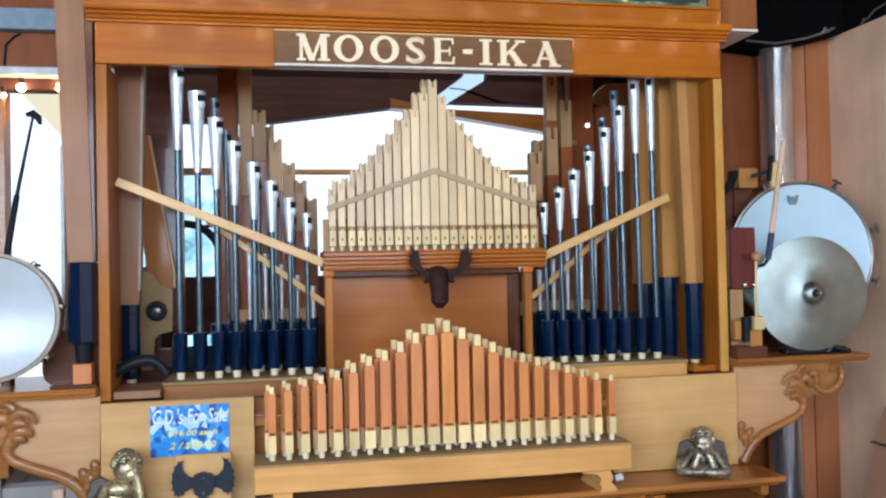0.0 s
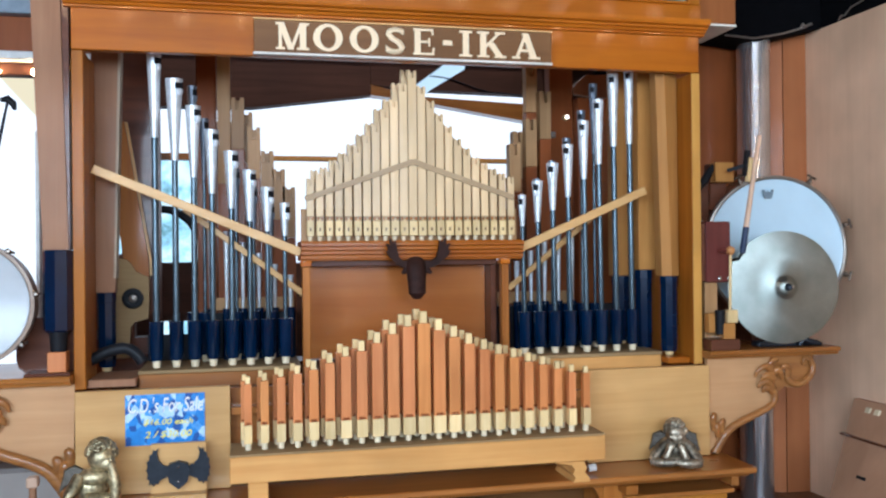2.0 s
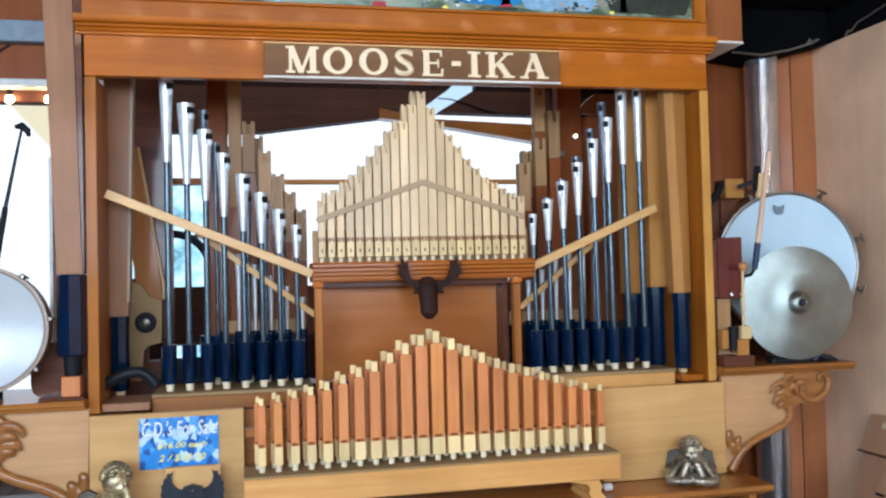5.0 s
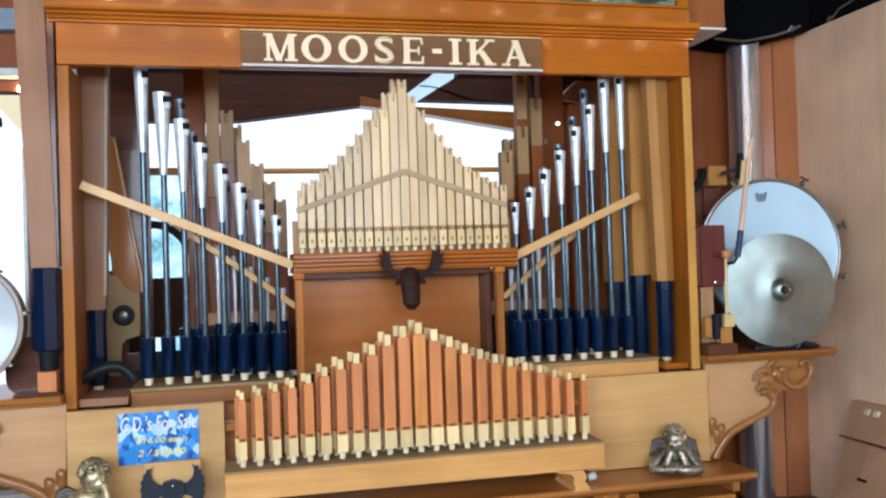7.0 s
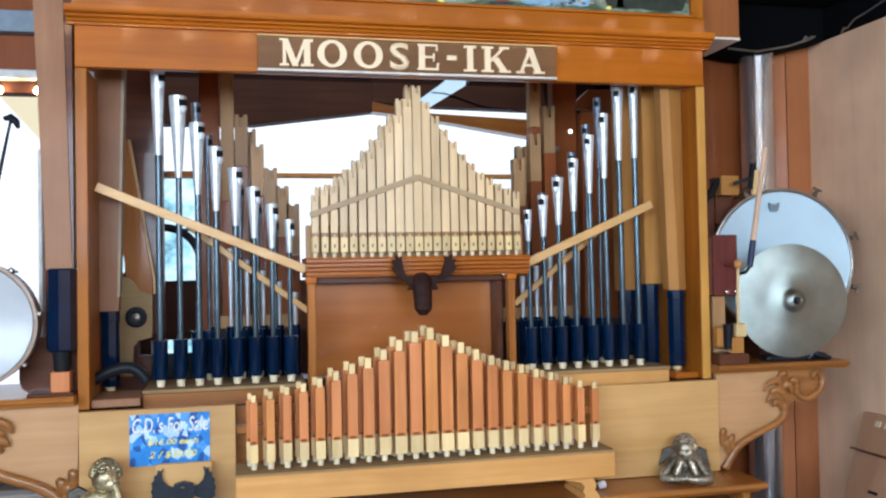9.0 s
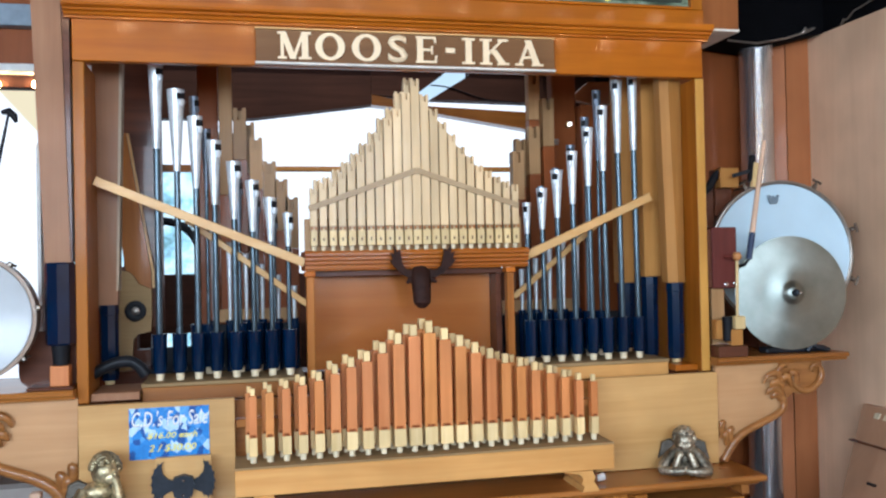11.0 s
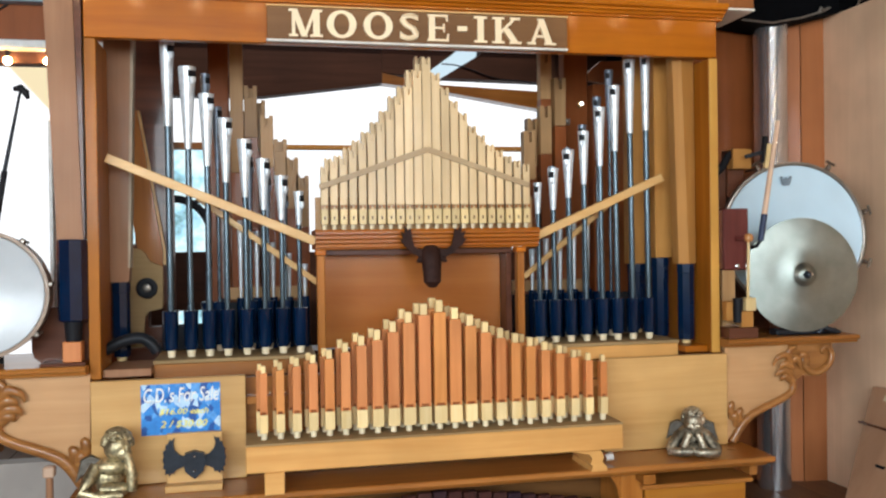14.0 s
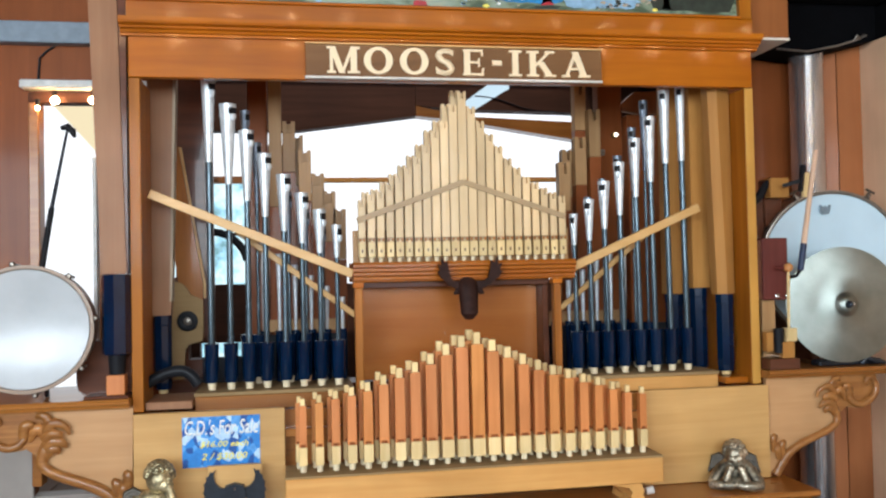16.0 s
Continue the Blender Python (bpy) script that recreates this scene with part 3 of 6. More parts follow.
part("roof_light", prism(B(), [(0.66, 2.95), (0.69, 2.70), (0.46, 2.541), (0.61, 2.537), (0.845, 2.685), (0.865, 2.95)], 2.708, 2.714), MILKY, rear, "milky translucent roof sheet")
w2 = thing("window_2", (0.3, 2.6, 2.1), "wide bright window with a brown cross rail", "window", kind="structure")
part("rail", box(B(), -0.50, 1.32, 2.61, 2.66, 2.105, 2.132, 0.003), BIGPIPE, w2)
w3 = thing("window_3", (-0.85, 2.6, 1.8), "narrow window onto pale foliage", "window", kind="structure")
part("rail", box(B(), -1.02, -0.742, 2.61, 2.66, 2.10, 2.14, 0.003), LEDGE, w3)
part("rail", box(B(), -1.02, -0.742, 2.61, 2.66, 1.80, 1.815, 0.003), BLACK, w3)
part("curved_bar", sweep(B(), arc((-0.95, 1.62), 0.2, 0.2, 100, 10, 12, 2.58), [0.022] * 13), BLACK, w3)

bm = box(B(), -3.1, 1.8, -5.1, 0.9, 3.0, 3.1)
box(bm, -3.1, 1.8, 2.3, 2.8, 3.0, 3.1)
box(bm, -3.1, -1.2, 0.9, 2.3, 3.0, 3.1)
box(bm, 1.2, 1.8, 0.9, 2.3, 3.0, 3.1)
solid("ceiling", bm, DARKWOOD, "dark timber ceiling with a skylight over the back room", kind="structure")
solid("wall_cable", sweep(B(), [(-1.316, 0.545, 2.222), (-1.314, 0.545, 2.245), (-1.310, 0.545, 2.303), (-1.286, 0.545, 2.329), (-1.262, 0.545, 2.3445)], [0.004] * 5, 6), BLACK, "thin black cable on the wall over the window", "cable")
solid("roof_cable", sweep(B(), [(0.6 + 0.07 * i, 2.592, 2.62 - 0.014 * i + 0.012 * math.sin(i)) for i in range(11)], [0.004] * 11, 6), BLACK, "thin black cable slung under the roof", "cable")
post = solid("timber_post", box(B(), -0.646, -0.579, 0.60, 0.66, FLOOR, 3.0, 0.004), REDPLY, "red-brown timber post behind the organ pipes", "post", "posts behind the organ", "structure")
solid("timber_post", box(B(), 0.638, 0.732, 0.60, 0.66, FLOOR, 3.0, 0.004), REDPLY, "red-brown timber post behind the organ pipes", "post", "posts behind the organ", "structure")
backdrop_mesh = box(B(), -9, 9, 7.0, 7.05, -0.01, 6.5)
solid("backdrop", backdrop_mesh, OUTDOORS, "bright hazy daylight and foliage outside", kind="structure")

# front and left walls, assumed behind and beside the camera, opened for the lamps
fw = thing("wall_front", (0, -5.05, 0), "brown timber front wall with a wide opening", "wall", kind="structure")
for x0, x1, z0, z1 in ((-3.0, -2.75, 0, 3), (1.55, 1.66, 0, 3), (-2.75, 1.55, 0, 1.6), (-2.75, 1.55, 2.85, 3)):
    part("panel", box(B(), x0, x1, -5.1, -5.0, z0, z1), REDPLY, fw)
lw = thing("wall_left", (-3.05, 0, 0), "unseen brown timber side wall, opened for the left lamp", "wall", kind="structure")
for y0, y1, z0, z1 in ((-5.1, -4.7, 0, 3), (-2.7, 2.7, 0, 3), (-4.7, -2.7, 0, 1.44), (-4.7, -2.7, 2.62, 3)):
    part("panel", box(B(), -3.1, -3.0, y0, y1, z0, z1), REDPLY, lw)

# ---------------------------------------------------------------- the organ case
case = thing("organ_case", (0, 0.08, FLOOR), "varnished orange oak organ case, open in the middle", "organ case")
part("side_board", box(B(), -0.936, -0.906, 0.0, 0.17, 1.206, 2.124, 0.002), OAK_Z, case)
part("side_board", box(B(), 0.893, 0.922, 0.0, 0.30, 1.206, 2.124, 0.002), OAK_Z, case)
part("edge_strip", box(B(), 0.8935, 0.9215, -0.0035, -0.0002, 1.206, 2.122, 0.001), EDGEOAK, case, "paler yellow edge strip")
part("fascia", box(B(), -0.936, 0.922, 0.0, 0.03, 2.126, 2.246, 0.002), OAK_X, case)
corn = [(0.02, 2.238), (-0.012, 2.238), (-0.012, 2.244), (-0.02, 2.246), (-0.024, 2.252), (-0.034, 2.255), (-0.036, 2.260), (-0.05, 2.264), (-0.053, 2.270), (-0.053, 2.281), (0.02, 2.281)]
part("cornice", profile_x(B(), corn, -0.953, 0.935), OAK_X, case, "stepped oak cornice moulding")
part("top_rail", profile_x(B(), [(0.03, 2.2815), (-0.0025, 2.2815), (-0.0035, 2.2825), (-0.0055, 2.335), (-0.004, 2.338), (0.03, 2.338)], -0.94, 0.925), OAK_X, case)
part("stile", box(B(), -0.94, -0.912, -0.004, 0.03, 2.339, 2.92, 0.002), OAK_Z, case)
part("stile", box(B(), 0.885, 0.925, -0.004, 0.03, 2.339, 2.92, 0.002), OAK_Z, case)
part("top_box", box(B(), -0.925, 0.91, 0.032, 0.30, 2.27, 2.93, 0.002), OAK_X, case)
part("end_box", box(B(), 0.926, 1.065, 0.02, 0.24, 2.290, 2.93, 0.002), ENDPLY, case, "brown plywood end box")
part("end_base", box(B(), 0.926, 1.067, 0.018, 0.242, 2.282, 2.2895, 0.001), OFFWHITE, case, "pale underside board")
part("front_panel", box(B(), -0.931, -0.528, -0.022, 0.0, 0.921, 1.203, 0.0015), BIRCH_X, case, "pale veneered lower panel")
part("front_panel", box(B(), 0.524, 0.934, -0.022, 0.0, 0.921, 1.203, 0.0015), BIRCH_X, case, "pale veneered lower panel")
part("rear_panel", box(B(), -0.90, 0.90, 0.03, 0.05, 0.9205, 1.19, 0.001), LEDGE, case)
part("rail", box(B(), -0.527, 0.523, -0.005, 0.029, 1.118, 1.14, 0.002), LEDGE, case)
part("sill", box(B(), -0.905, -0.78, 0.02, 0.20, 1.206, 1.228, 0.002), GREYPIPE, case)
part("sill", box(B(), 0.815, 0.892, 0.02, 0.20, 1.206, 1.226, 0.002), OAK_X, case)

picture = thing("painting", (0, 0.0, 2.62), "painted lake scene framed by the oak case top", "painting")
part("frame_lip", profile_x(B(), [(-0.012, 2.3385), (-0.012, 2.344), (0.0, 2.350), (0.02, 2.350), (0.02, 2.3385)], -0.912, 0.885), OAK_X, picture, "oak frame lip")
part("canvas", box(B(), -0.911, 0.884, 0.012, 0.03, 2.352, 2.92), PAINTING, picture)


def daub(pts, mat, label):
    part("painted_patch", prism(B(), pts, 0.0105, 0.0118), mat, picture, label)


def shore(x0, x1, z, lift, n=9):
    """An uneven painted shape with a wavy lower edge."""
    low = [(x0 + (x1 - x0) * i / n, z + lift * math.sin(math.pi * i / n) * -0.4 + rnd.uniform(0, 0.008)) for i in range(n + 1)]
    return low + [(x1 + 0.03, z + 0.07), (x1 - 0.02, z + 0.16), (x0 + 0.02, z + 0.16), (x0 - 0.03, z + 0.07)]


daub(shore(-0.50, -0.355, 2.366, 0.02), LAKEBLUE, "bright blue painted lake")
daub(shore(0.12, 0.315, 2.374, 0.02), LAKEBLUE, "bright blue painted lake")
daub(shore(0.33, 0.545, 2.360, 0.006), SURF, "pale blue painted waves")
daub(shore(0.61, 0.86, 2.358, 0.004), PINEDARK, "dark painted bushes")
daub(shore(-0.66, -0.52, 2.366, 0.004), PINEDARK, "dark painted bushes")
daub(shore(-0.88, -0.74, 2.368, 0.006), SURF, "pale blue painted haze")
daub([(-0.140, 2.354), (-0.136, 2.368), (-0.102, 2.368), (-0.097, 2.354)], REDDAUB, "small red painted cart")
daub([(0.249, 2.366), (0.262, 2.40), (0.276, 2.40), (0.289, 2.368)], REDDAUB, "small red painted sail")
daub([(0.225, 2.364), (0.232, 2.355), (0.30, 2.356), (0.312, 2.366)], PINEDARK, "dark painted hull")
daub([(0.632, 2.366), (0.640, 2.376), (0.642, 2.50), (0.662, 2.50), (0.660, 2.380), (0.668, 2.366)], CARVEDARK, "dark painted tree trunk")
for k in range(34):
    x, z, w = rnd.uniform(0.42, 0.62), 2.357 + rnd.uniform(0, 0.022), rnd.uniform(0.004, 0.010)
    z += (x - 0.42) * 0.12
    part("painted_patch", prism(B(), [(x - w, z), (x - w * 0.5, z + w * 0.6), (x + w * 0.6, z + w * 0.5), (x + w, z), (x, z - w * 0.4)], 0.0094, 0.0097), (CARD, PINEDARK, SURF, GREYWALL)[k % 4], picture)
for k in range(26):
    x = rnd.choice((rnd.uniform(-0.49, -0.33), rnd.uniform(0.10, 0.2), rnd.uniform(0.48, 0.62), rnd.uniform(-0.05, 0.1)))
    z, w = 2.356 + rnd.uniform(0, 0.03), rnd.uniform(0.004, 0.011)
    part("painted_patch", prism(B(), [(x - w, z), (x - w * 0.4, z + w * 0.7), (x + w * 0.5, z + w * 0.6), (x + w, z), (x, z - w * 0.3)], 0.0098, 0.0104), (SURF, WHITEINK, CARD, YELLOWINK)[k % 4], picture)

ledge = thing("ledge", (0, -0.1, 0.9), "brown varnished wooden ledge across the organ front", "shelf")
part("board", profile_x(B(), [(0.0, 0.919), (-0.186, 0.919), (-0.19, 0.916), (-0.19, 0.906), (-0.184, 0.900), (0.0, 0.900)], -0.972, 0.99), LEDGE, ledge)
part("edge_moulding", profile_x(B(), [(-0.165, 0.8995), (-0.178, 0.8995), (-0.174, 0.893), (-0.165, 0.889)], -0.955, 0.972), LEDGE, ledge)
part("bracket_block", box(B(), -0.603, -0.563, -0.18, -0.12, 0.862, 0.889, 0.002), LEDGE_Z, ledge)
part("bracket_block", box(B(), 0.577, 0.615, -0.18, -0.12, 0.862, 0.889, 0.002), LEDGE_Z, ledge)


def base_cabinet(x0, x1):
    c = thing("base_cabinet", ((x0 + x1) / 2, -0.05, FLOOR), "golden varnished cabinet under the ledge", "cabinet", "cabinets under the ledge")
    part("body", box(B(), x0 + 0.01, x1 - 0.01, -0.112, 0.028, FLOOR, 0.835, 0.002), LEDGE, c)
    part("front_panel", box(B(), x0 + 0.002, x1 - 0.002, -0.13, -0.113, FLOOR + 0.002, 0.833, 0.002), CABWOOD, c)
    part("top", box(B(), x0 - 0.012, x1 + 0.014, -0.145, 0.02, 0.836, 0.849, 0.002), LEDGE, c)
    return c


base_cabinet(-0.945, -0.605)
base_cabinet(0.602, 0.93)
frame_ob = thing("pedestal", (0, -0.02, FLOOR), "brown wooden pedestal framing the xylophone under the ledge", "pedestal")
for x0, x1, s in ((-0.602, -0.555, 1), (0.53, 0.60, -1)):
    part("stile", box(B(), x0, x1, -0.125, 0.028, FLOOR, 0.899, 0.002), LEDGE_Z, frame_ob)
    xe = x1 if s > 0 else x0
    part("corner_bracket", prism(B(), [(xe, 0.8985), (xe, 0.80), (xe + s * 0.008, 0.84), (xe + s * 0.022, 0.868), (xe + s * 0.045, 0.886), (xe + s * 0.05, 0.8985)], -0.12, -0.09), LEDGE_Z, frame_ob)
# board colour is darkened to stand for the ledge's shadow
part("back_board", box(B(), -0.95, 0.925, 0.03, 0.05, FLOOR, 0.919), UMBER, frame_ob)
part("side_post", box(B(), -1.008, -0.985, -0.07, -0.03, FLOOR, 0.872, 0.003), REDWOOD, frame_ob, "reddish wooden side post")
part("side_leg", box(B(), -0.962, -0.935, -0.16, -0.125, 0.86, 0.899, 0.002), LEDGE, frame_ob)
part("side_leg", box(B(), 0.925, 0.95, -0.16, -0.10, 0.86, 0.899, 0.002), LEDGE, frame_ob)

# ---------------------------------------------------------------- sign over the opening
sign = thing("name_sign", (-0.017, -0.02, 2.175), "dark wooden sign board with raised cream letters", "sign")
part("board", box(B(), -0.454, 0.420, -0.028, -0.0545 + 0.042, 2.132, 2.222, 0.001), SIGNWOOD, sign)
part("top_strip", box(B(), -0.456, 0.422, -0.032, -0.0125, 2.2225, 2.227, 0.001), STRIP_X, sign)
# the off-white colour paints in whitish glare on this strip
part("bottom_strip", box(B(), -0.456, 0.422, -0.032, -0.0125, 2.125, 2.1315, 0.001), OFFWHITE, sign)
cap = 0.076
cx = [(-0.350, 0.090, "M"), (-0.249, 0.083, "O"), (-0.146, 0.083, "O"), (-0.056, 0.062, "S"), (0.026, 0.062, "E"), (0.098, 0.028, "-"), (0.153, 0.04, "I"), (0.232, 0.085, "K"), (0.336, 0.078, "A")]
zc, yb = 2.177, -0.0285
lo, hi = zc - cap / 2, zc + cap / 2
step = [0]


def stroke(bm, x0, z0, x1, z1, w):
    """A letter stroke of width w (measured along x) from foot to head."""
    step[0] += 1
    prism(bm, [(x0 - w / 2, z0), (x0 + w / 2, z0), (x1 + w / 2, z1), (x1 - w / 2, z1)], yb - 0.0075 - 0.00004 * (step[0] % 9), yb)


def slab(bm, x, z, w, h=0.0065):
    step[0] += 1
    box(bm, x - w / 2, x + w / 2, yb - 0.0076 - 0.00004 * (step[0] % 9), yb, z, z + h)


for x, w, ch in cx:
    bm = B()
    if ch == "-":
        slab(bm, x, zc - 0.007, 0.028, 0.014)
    elif ch == "O":
        a, n = 0.0415, 36
        out = [(x + a * math.cos(2 * math.pi * k / n), zc + (cap / 2 + 0.001) * math.sin(2 * math.pi * k / n)) for k in range(n)]
        ins = [(x + 0.022 * math.cos(2 * math.pi * k / n), zc + (cap / 2 - 0.008) * math.sin(2 * math.pi * k / n)) for k in range(n)]
        vs = [[bm.verts.new((px, yy, pz)) for px, pz in ring] for ring, yy in ((out, yb - 0.0075), (ins, yb - 0.0075), (ins, yb), (out, yb))]
        for ra, rb in zip(vs, vs[1:] + vs[:1]):
            for k in range(n):
                bm.faces.new((ra[k], ra[(k + 1) % n], rb[(k + 1) % n], rb[k]))
        bmesh.ops.recalc_face_normals(bm, faces=bm.faces)
    elif ch == "S":
        text_mesh(bm, "S", cap + 0.002, (x, yb, zc), 0.0076, 0.018, 0.057)
    elif ch == "I":
        stroke(bm, x, lo, x, hi, 0.018), slab(bm, x, lo, 0.038), slab(bm, x, hi - 0.0065, 0.038)
    elif ch == "M":
        stroke(bm, x - 0.032, lo, x - 0.032, hi, 0.009), stroke(bm, x + 0.031, lo, x + 0.031, hi, 0.018)
        stroke(bm, x - 0.002, lo, x - 0.030, hi, 0.017), stroke(bm, x - 0.002, lo, x + 0.027, hi, 0.009)
        slab(bm, x - 0.032, lo, 0.025), slab(bm, x + 0.031, lo, 0.035), slab(bm, x - 0.036, hi - 0.0065, 0.018), slab(bm, x + 0.037, hi - 0.0065, 0.022)
    elif ch == "E":
        stroke(bm, x - 0.017, lo, x - 0.017, hi, 0.018)
        slab(bm, x + 0.001, lo, 0.062), slab(bm, x, hi - 0.0065, 0.058), slab(bm, x + 0.004, zc - 0.003, 0.03)
        stroke(bm, x + 0.027, lo, x + 0.031, lo + 0.022, 0.006), stroke(bm, x + 0.028, hi - 0.018, x + 0.026, hi, 0.006), stroke(bm, x + 0.018, zc - 0.012, x + 0.018, zc + 0.012, 0.005)
    elif ch == "K":
        stroke(bm, x - 0.026, lo, x - 0.026, hi, 0.018), slab(bm, x - 0.026, lo, 0.036), slab(bm, x - 0.026, hi - 0.0065, 0.036)
        stroke(bm, x - 0.020, zc - 0.008, x + 0.026, hi, 0.011), stroke(bm, x + 0.027, lo, x - 0.004, zc + 0.006, 0.021)
        slab(bm, x + 0.026, lo, 0.036), slab(bm, x + 0.025, hi - 0.0065, 0.03)
    elif ch == "A":
        stroke(bm, x - 0.028, lo, x + 0.002, hi, 0.010), stroke(bm, x + 0.027, lo, x - 0.001, hi, 0.020)
        slab(bm, x, lo + 0.021, 0.034, 0.007), slab(bm, x - 0.029, lo, 0.025), slab(bm, x + 0.028, lo, 0.036)
    part("letter", bm, LETTER, sign)

# ---------------------------------------------------------------- centre chest with pale wooden pipes
chest = thing("upper_wind_chest", (0.015, 0.12, 1.24), "moulded oak wind chest on slim legs", "wind chest")
prof = [(0.25, 1.603), (0.052, 1.603), (0.05, 1.598)]
for k in range(4):
    z = 1.597 - k * 0.0125
    prof += [(0.047 + 0.004 * k, z), (0.047 + 0.004 * k, z - 0.008), (0.055 + 0.004 * k, z - 0.0105)]
prof += [(0.066, 1.545), (0.25, 1.545)]
part("moulded_box", profile_x(B(), prof, -0.325, 0.352), OAK_X, chest)
# dark wood here imitates the shaded zone under the chest
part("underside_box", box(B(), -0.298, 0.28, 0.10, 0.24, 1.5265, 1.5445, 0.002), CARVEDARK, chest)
for x0, x1 in ((-0.322, -0.299), (0.283, 0.306)):
    part("leg", box(B(), x0, x1, 0.06, 0.09, 1.2, 1.528, 0.002), LEDGE_Z, chest)
    part("leg_cap", box(B(), x0 - 0.004, x1 + 0.004, 0.055, 0.095, 1.529, 1.5445, 0.002), OAK_X, chest)
part("polished_panel", box(B(), -0.298, 0.263, 0.185, 0.20, 1.2435, 1.526, 0.001), MAHOG, chest, "polished red-brown panel")
# dark filler put in for the shaded gap beside the leg
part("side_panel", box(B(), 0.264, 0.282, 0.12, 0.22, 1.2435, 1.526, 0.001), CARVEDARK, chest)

# added strip that keeps back light out of the gaps between feet
part("backing_strip", box(B(), -0.322, 0.349, 0.112, 0.118, 1.6035, 1.70, 0.001), DULLPIPE, chest)
pale_x = [-0.296 + 0.0280 * k for k in range(23)]
pale_top = [1.795, 1.812, 1.82, 1.842, 1.866, 1.892, 1.922, 1.956, 2.0, 2.03, 2.08, 2.122, 2.075, 2.032, 1.993, 1.957, 1.919, 1.891, 1.863, 1.846, 1.829, 1.815, 1.804]


def pale_pipe(x, top, w, y, front):
    p = thing("wooden_organ_pipe", (x, y, 1.604), "pale maple square organ pipe with a notched top", "organ pipe", "pale pipes on the upper chest")
    d, h = w * 1.15, w / 2
    bm = box(B(), x - h, x + h, y, y + d, 1.676, top - 0.022, 0.0006)
    box(bm, x - h, x - h * 0.36, y, y + d * 0.5, top - 0.0225, top)
    box(bm, x + h * 0.36, x + h, y, y + d * 0.5, top - 0.0225, top)
    box(bm, x - h, x + h, y + d * 0.5, y + d, top - 0.0225, top - 0.003)
    part("body", bm, PALE_Z, p)
    part("foot", tube(B(), (x, y + d / 2, 1.6035), (x, y + d / 2, 1.6175), 0.006, 0.007, 10), WHITE, p)
    if front:
        bm = box(B(), x - h * 0.97, x + h * 0.97, y - 0.004, y + d, 1.6178, 1.663, 0.001)
        part("cap", bm, CAP, p, "yellowish cap block")
        part("lip", box(B(), x - h * 0.97, x + h * 0.97, y, y + d * 0.9, 1.6632, 1.6755), BANDWOOD, p)
        for q in (-1, 1):
            part("mouth_slot", box(B(), x + q * h * 0.575 - h * 0.22, x + q * h * 0.575 + h * 0.22, y - 0.005, y, 1.665, 1.674), LEDGE_Z, p)
        part("pin", box(B(), x - 0.002, x + 0.002, y - 0.0055, y - 0.0042, 1.632, 1.642), CARVEDARK, p)
        part("keeper", tube(B(), (x, y - 0.009, 1.664), (x, y - 0.001, 1.664), 0.0035, 0.0035, 8), CAP, p)
    else:
        part("cap", box(B(), x - h * 0.97, x + h * 0.97, y, y + d, 1.6178, 1.6755, 0.001), CAP, p)


for k, (x, top) in enumerate(zip(pale_x, pale_top)):
    w = 0.0205 + 0.0052 * (1 - abs(k - 11) / 11)
    pale_pipe(x, top - 0.006, w, 0.075, True)
    if k > 0:
        pale_pipe(x - 0.0125, top + 0.006, w, 0.125, False)
bm = bar(B(), (-0.311, 0.071, 1.727), (0.0125, 0.071, 1.8405), 0.017, 0.006)
bar(bm, (0.0115, 0.071, 1.8405), (0.328, 0.071, 1.733), 0.017, 0.0062)
solid("retaining_strip", bm, BANDWOOD, "grey-tan chevron strip holding the pale pipes", "strip")

# moose-head carving, one plain shape
bm = sweep(B(), [(0.008, 0.032, 1.548), (0.008, 0.026, 1.538), (0.008, 0.018, 1.515), (0.008, 0.008, 1.475), (0.008, 0.004, 1.448), (0.008, 0.008, 1.432)], [0.02, 0.030, 0.030, 0.027, 0.026, 0.012], 14, 0.7)
for s_, cx in ((-1, 0.008), (1, 0.012)):
    palm = [(0.012, 1.522), (0.034, 1.520), (0.054, 1.530), (0.066, 1.543), (0.078, 1.552), (0.090, 1.572), (0.082, 1.573), (0.088, 1.595), (0.077, 1.588), (0.078, 1.612), (0.067, 1.596), (0.060, 1.604), (0.056, 1.575), (0.050, 1.552), (0.036, 1.541), (0.012, 1.544)]
    prism(bm, [(cx + s_ * px * (1.0 if s_ < 0 else 1.14), pz) for px, pz in (palm if s_ > 0 else palm[::-1])], 0.016, 0.030)
    sweep(bm, [(cx + s_ * 0.015, 0.024, 1.520), (cx + s_ * 0.034, 0.020, 1.512), (cx + s_ * 0.043, 0.018, 1.505)], [0.008, 0.009, 0.003], 8, 0.6)
solid("moose_head", bm, MOOSE, "dark brown carved moose head under the chest", "carving", smooth=True)

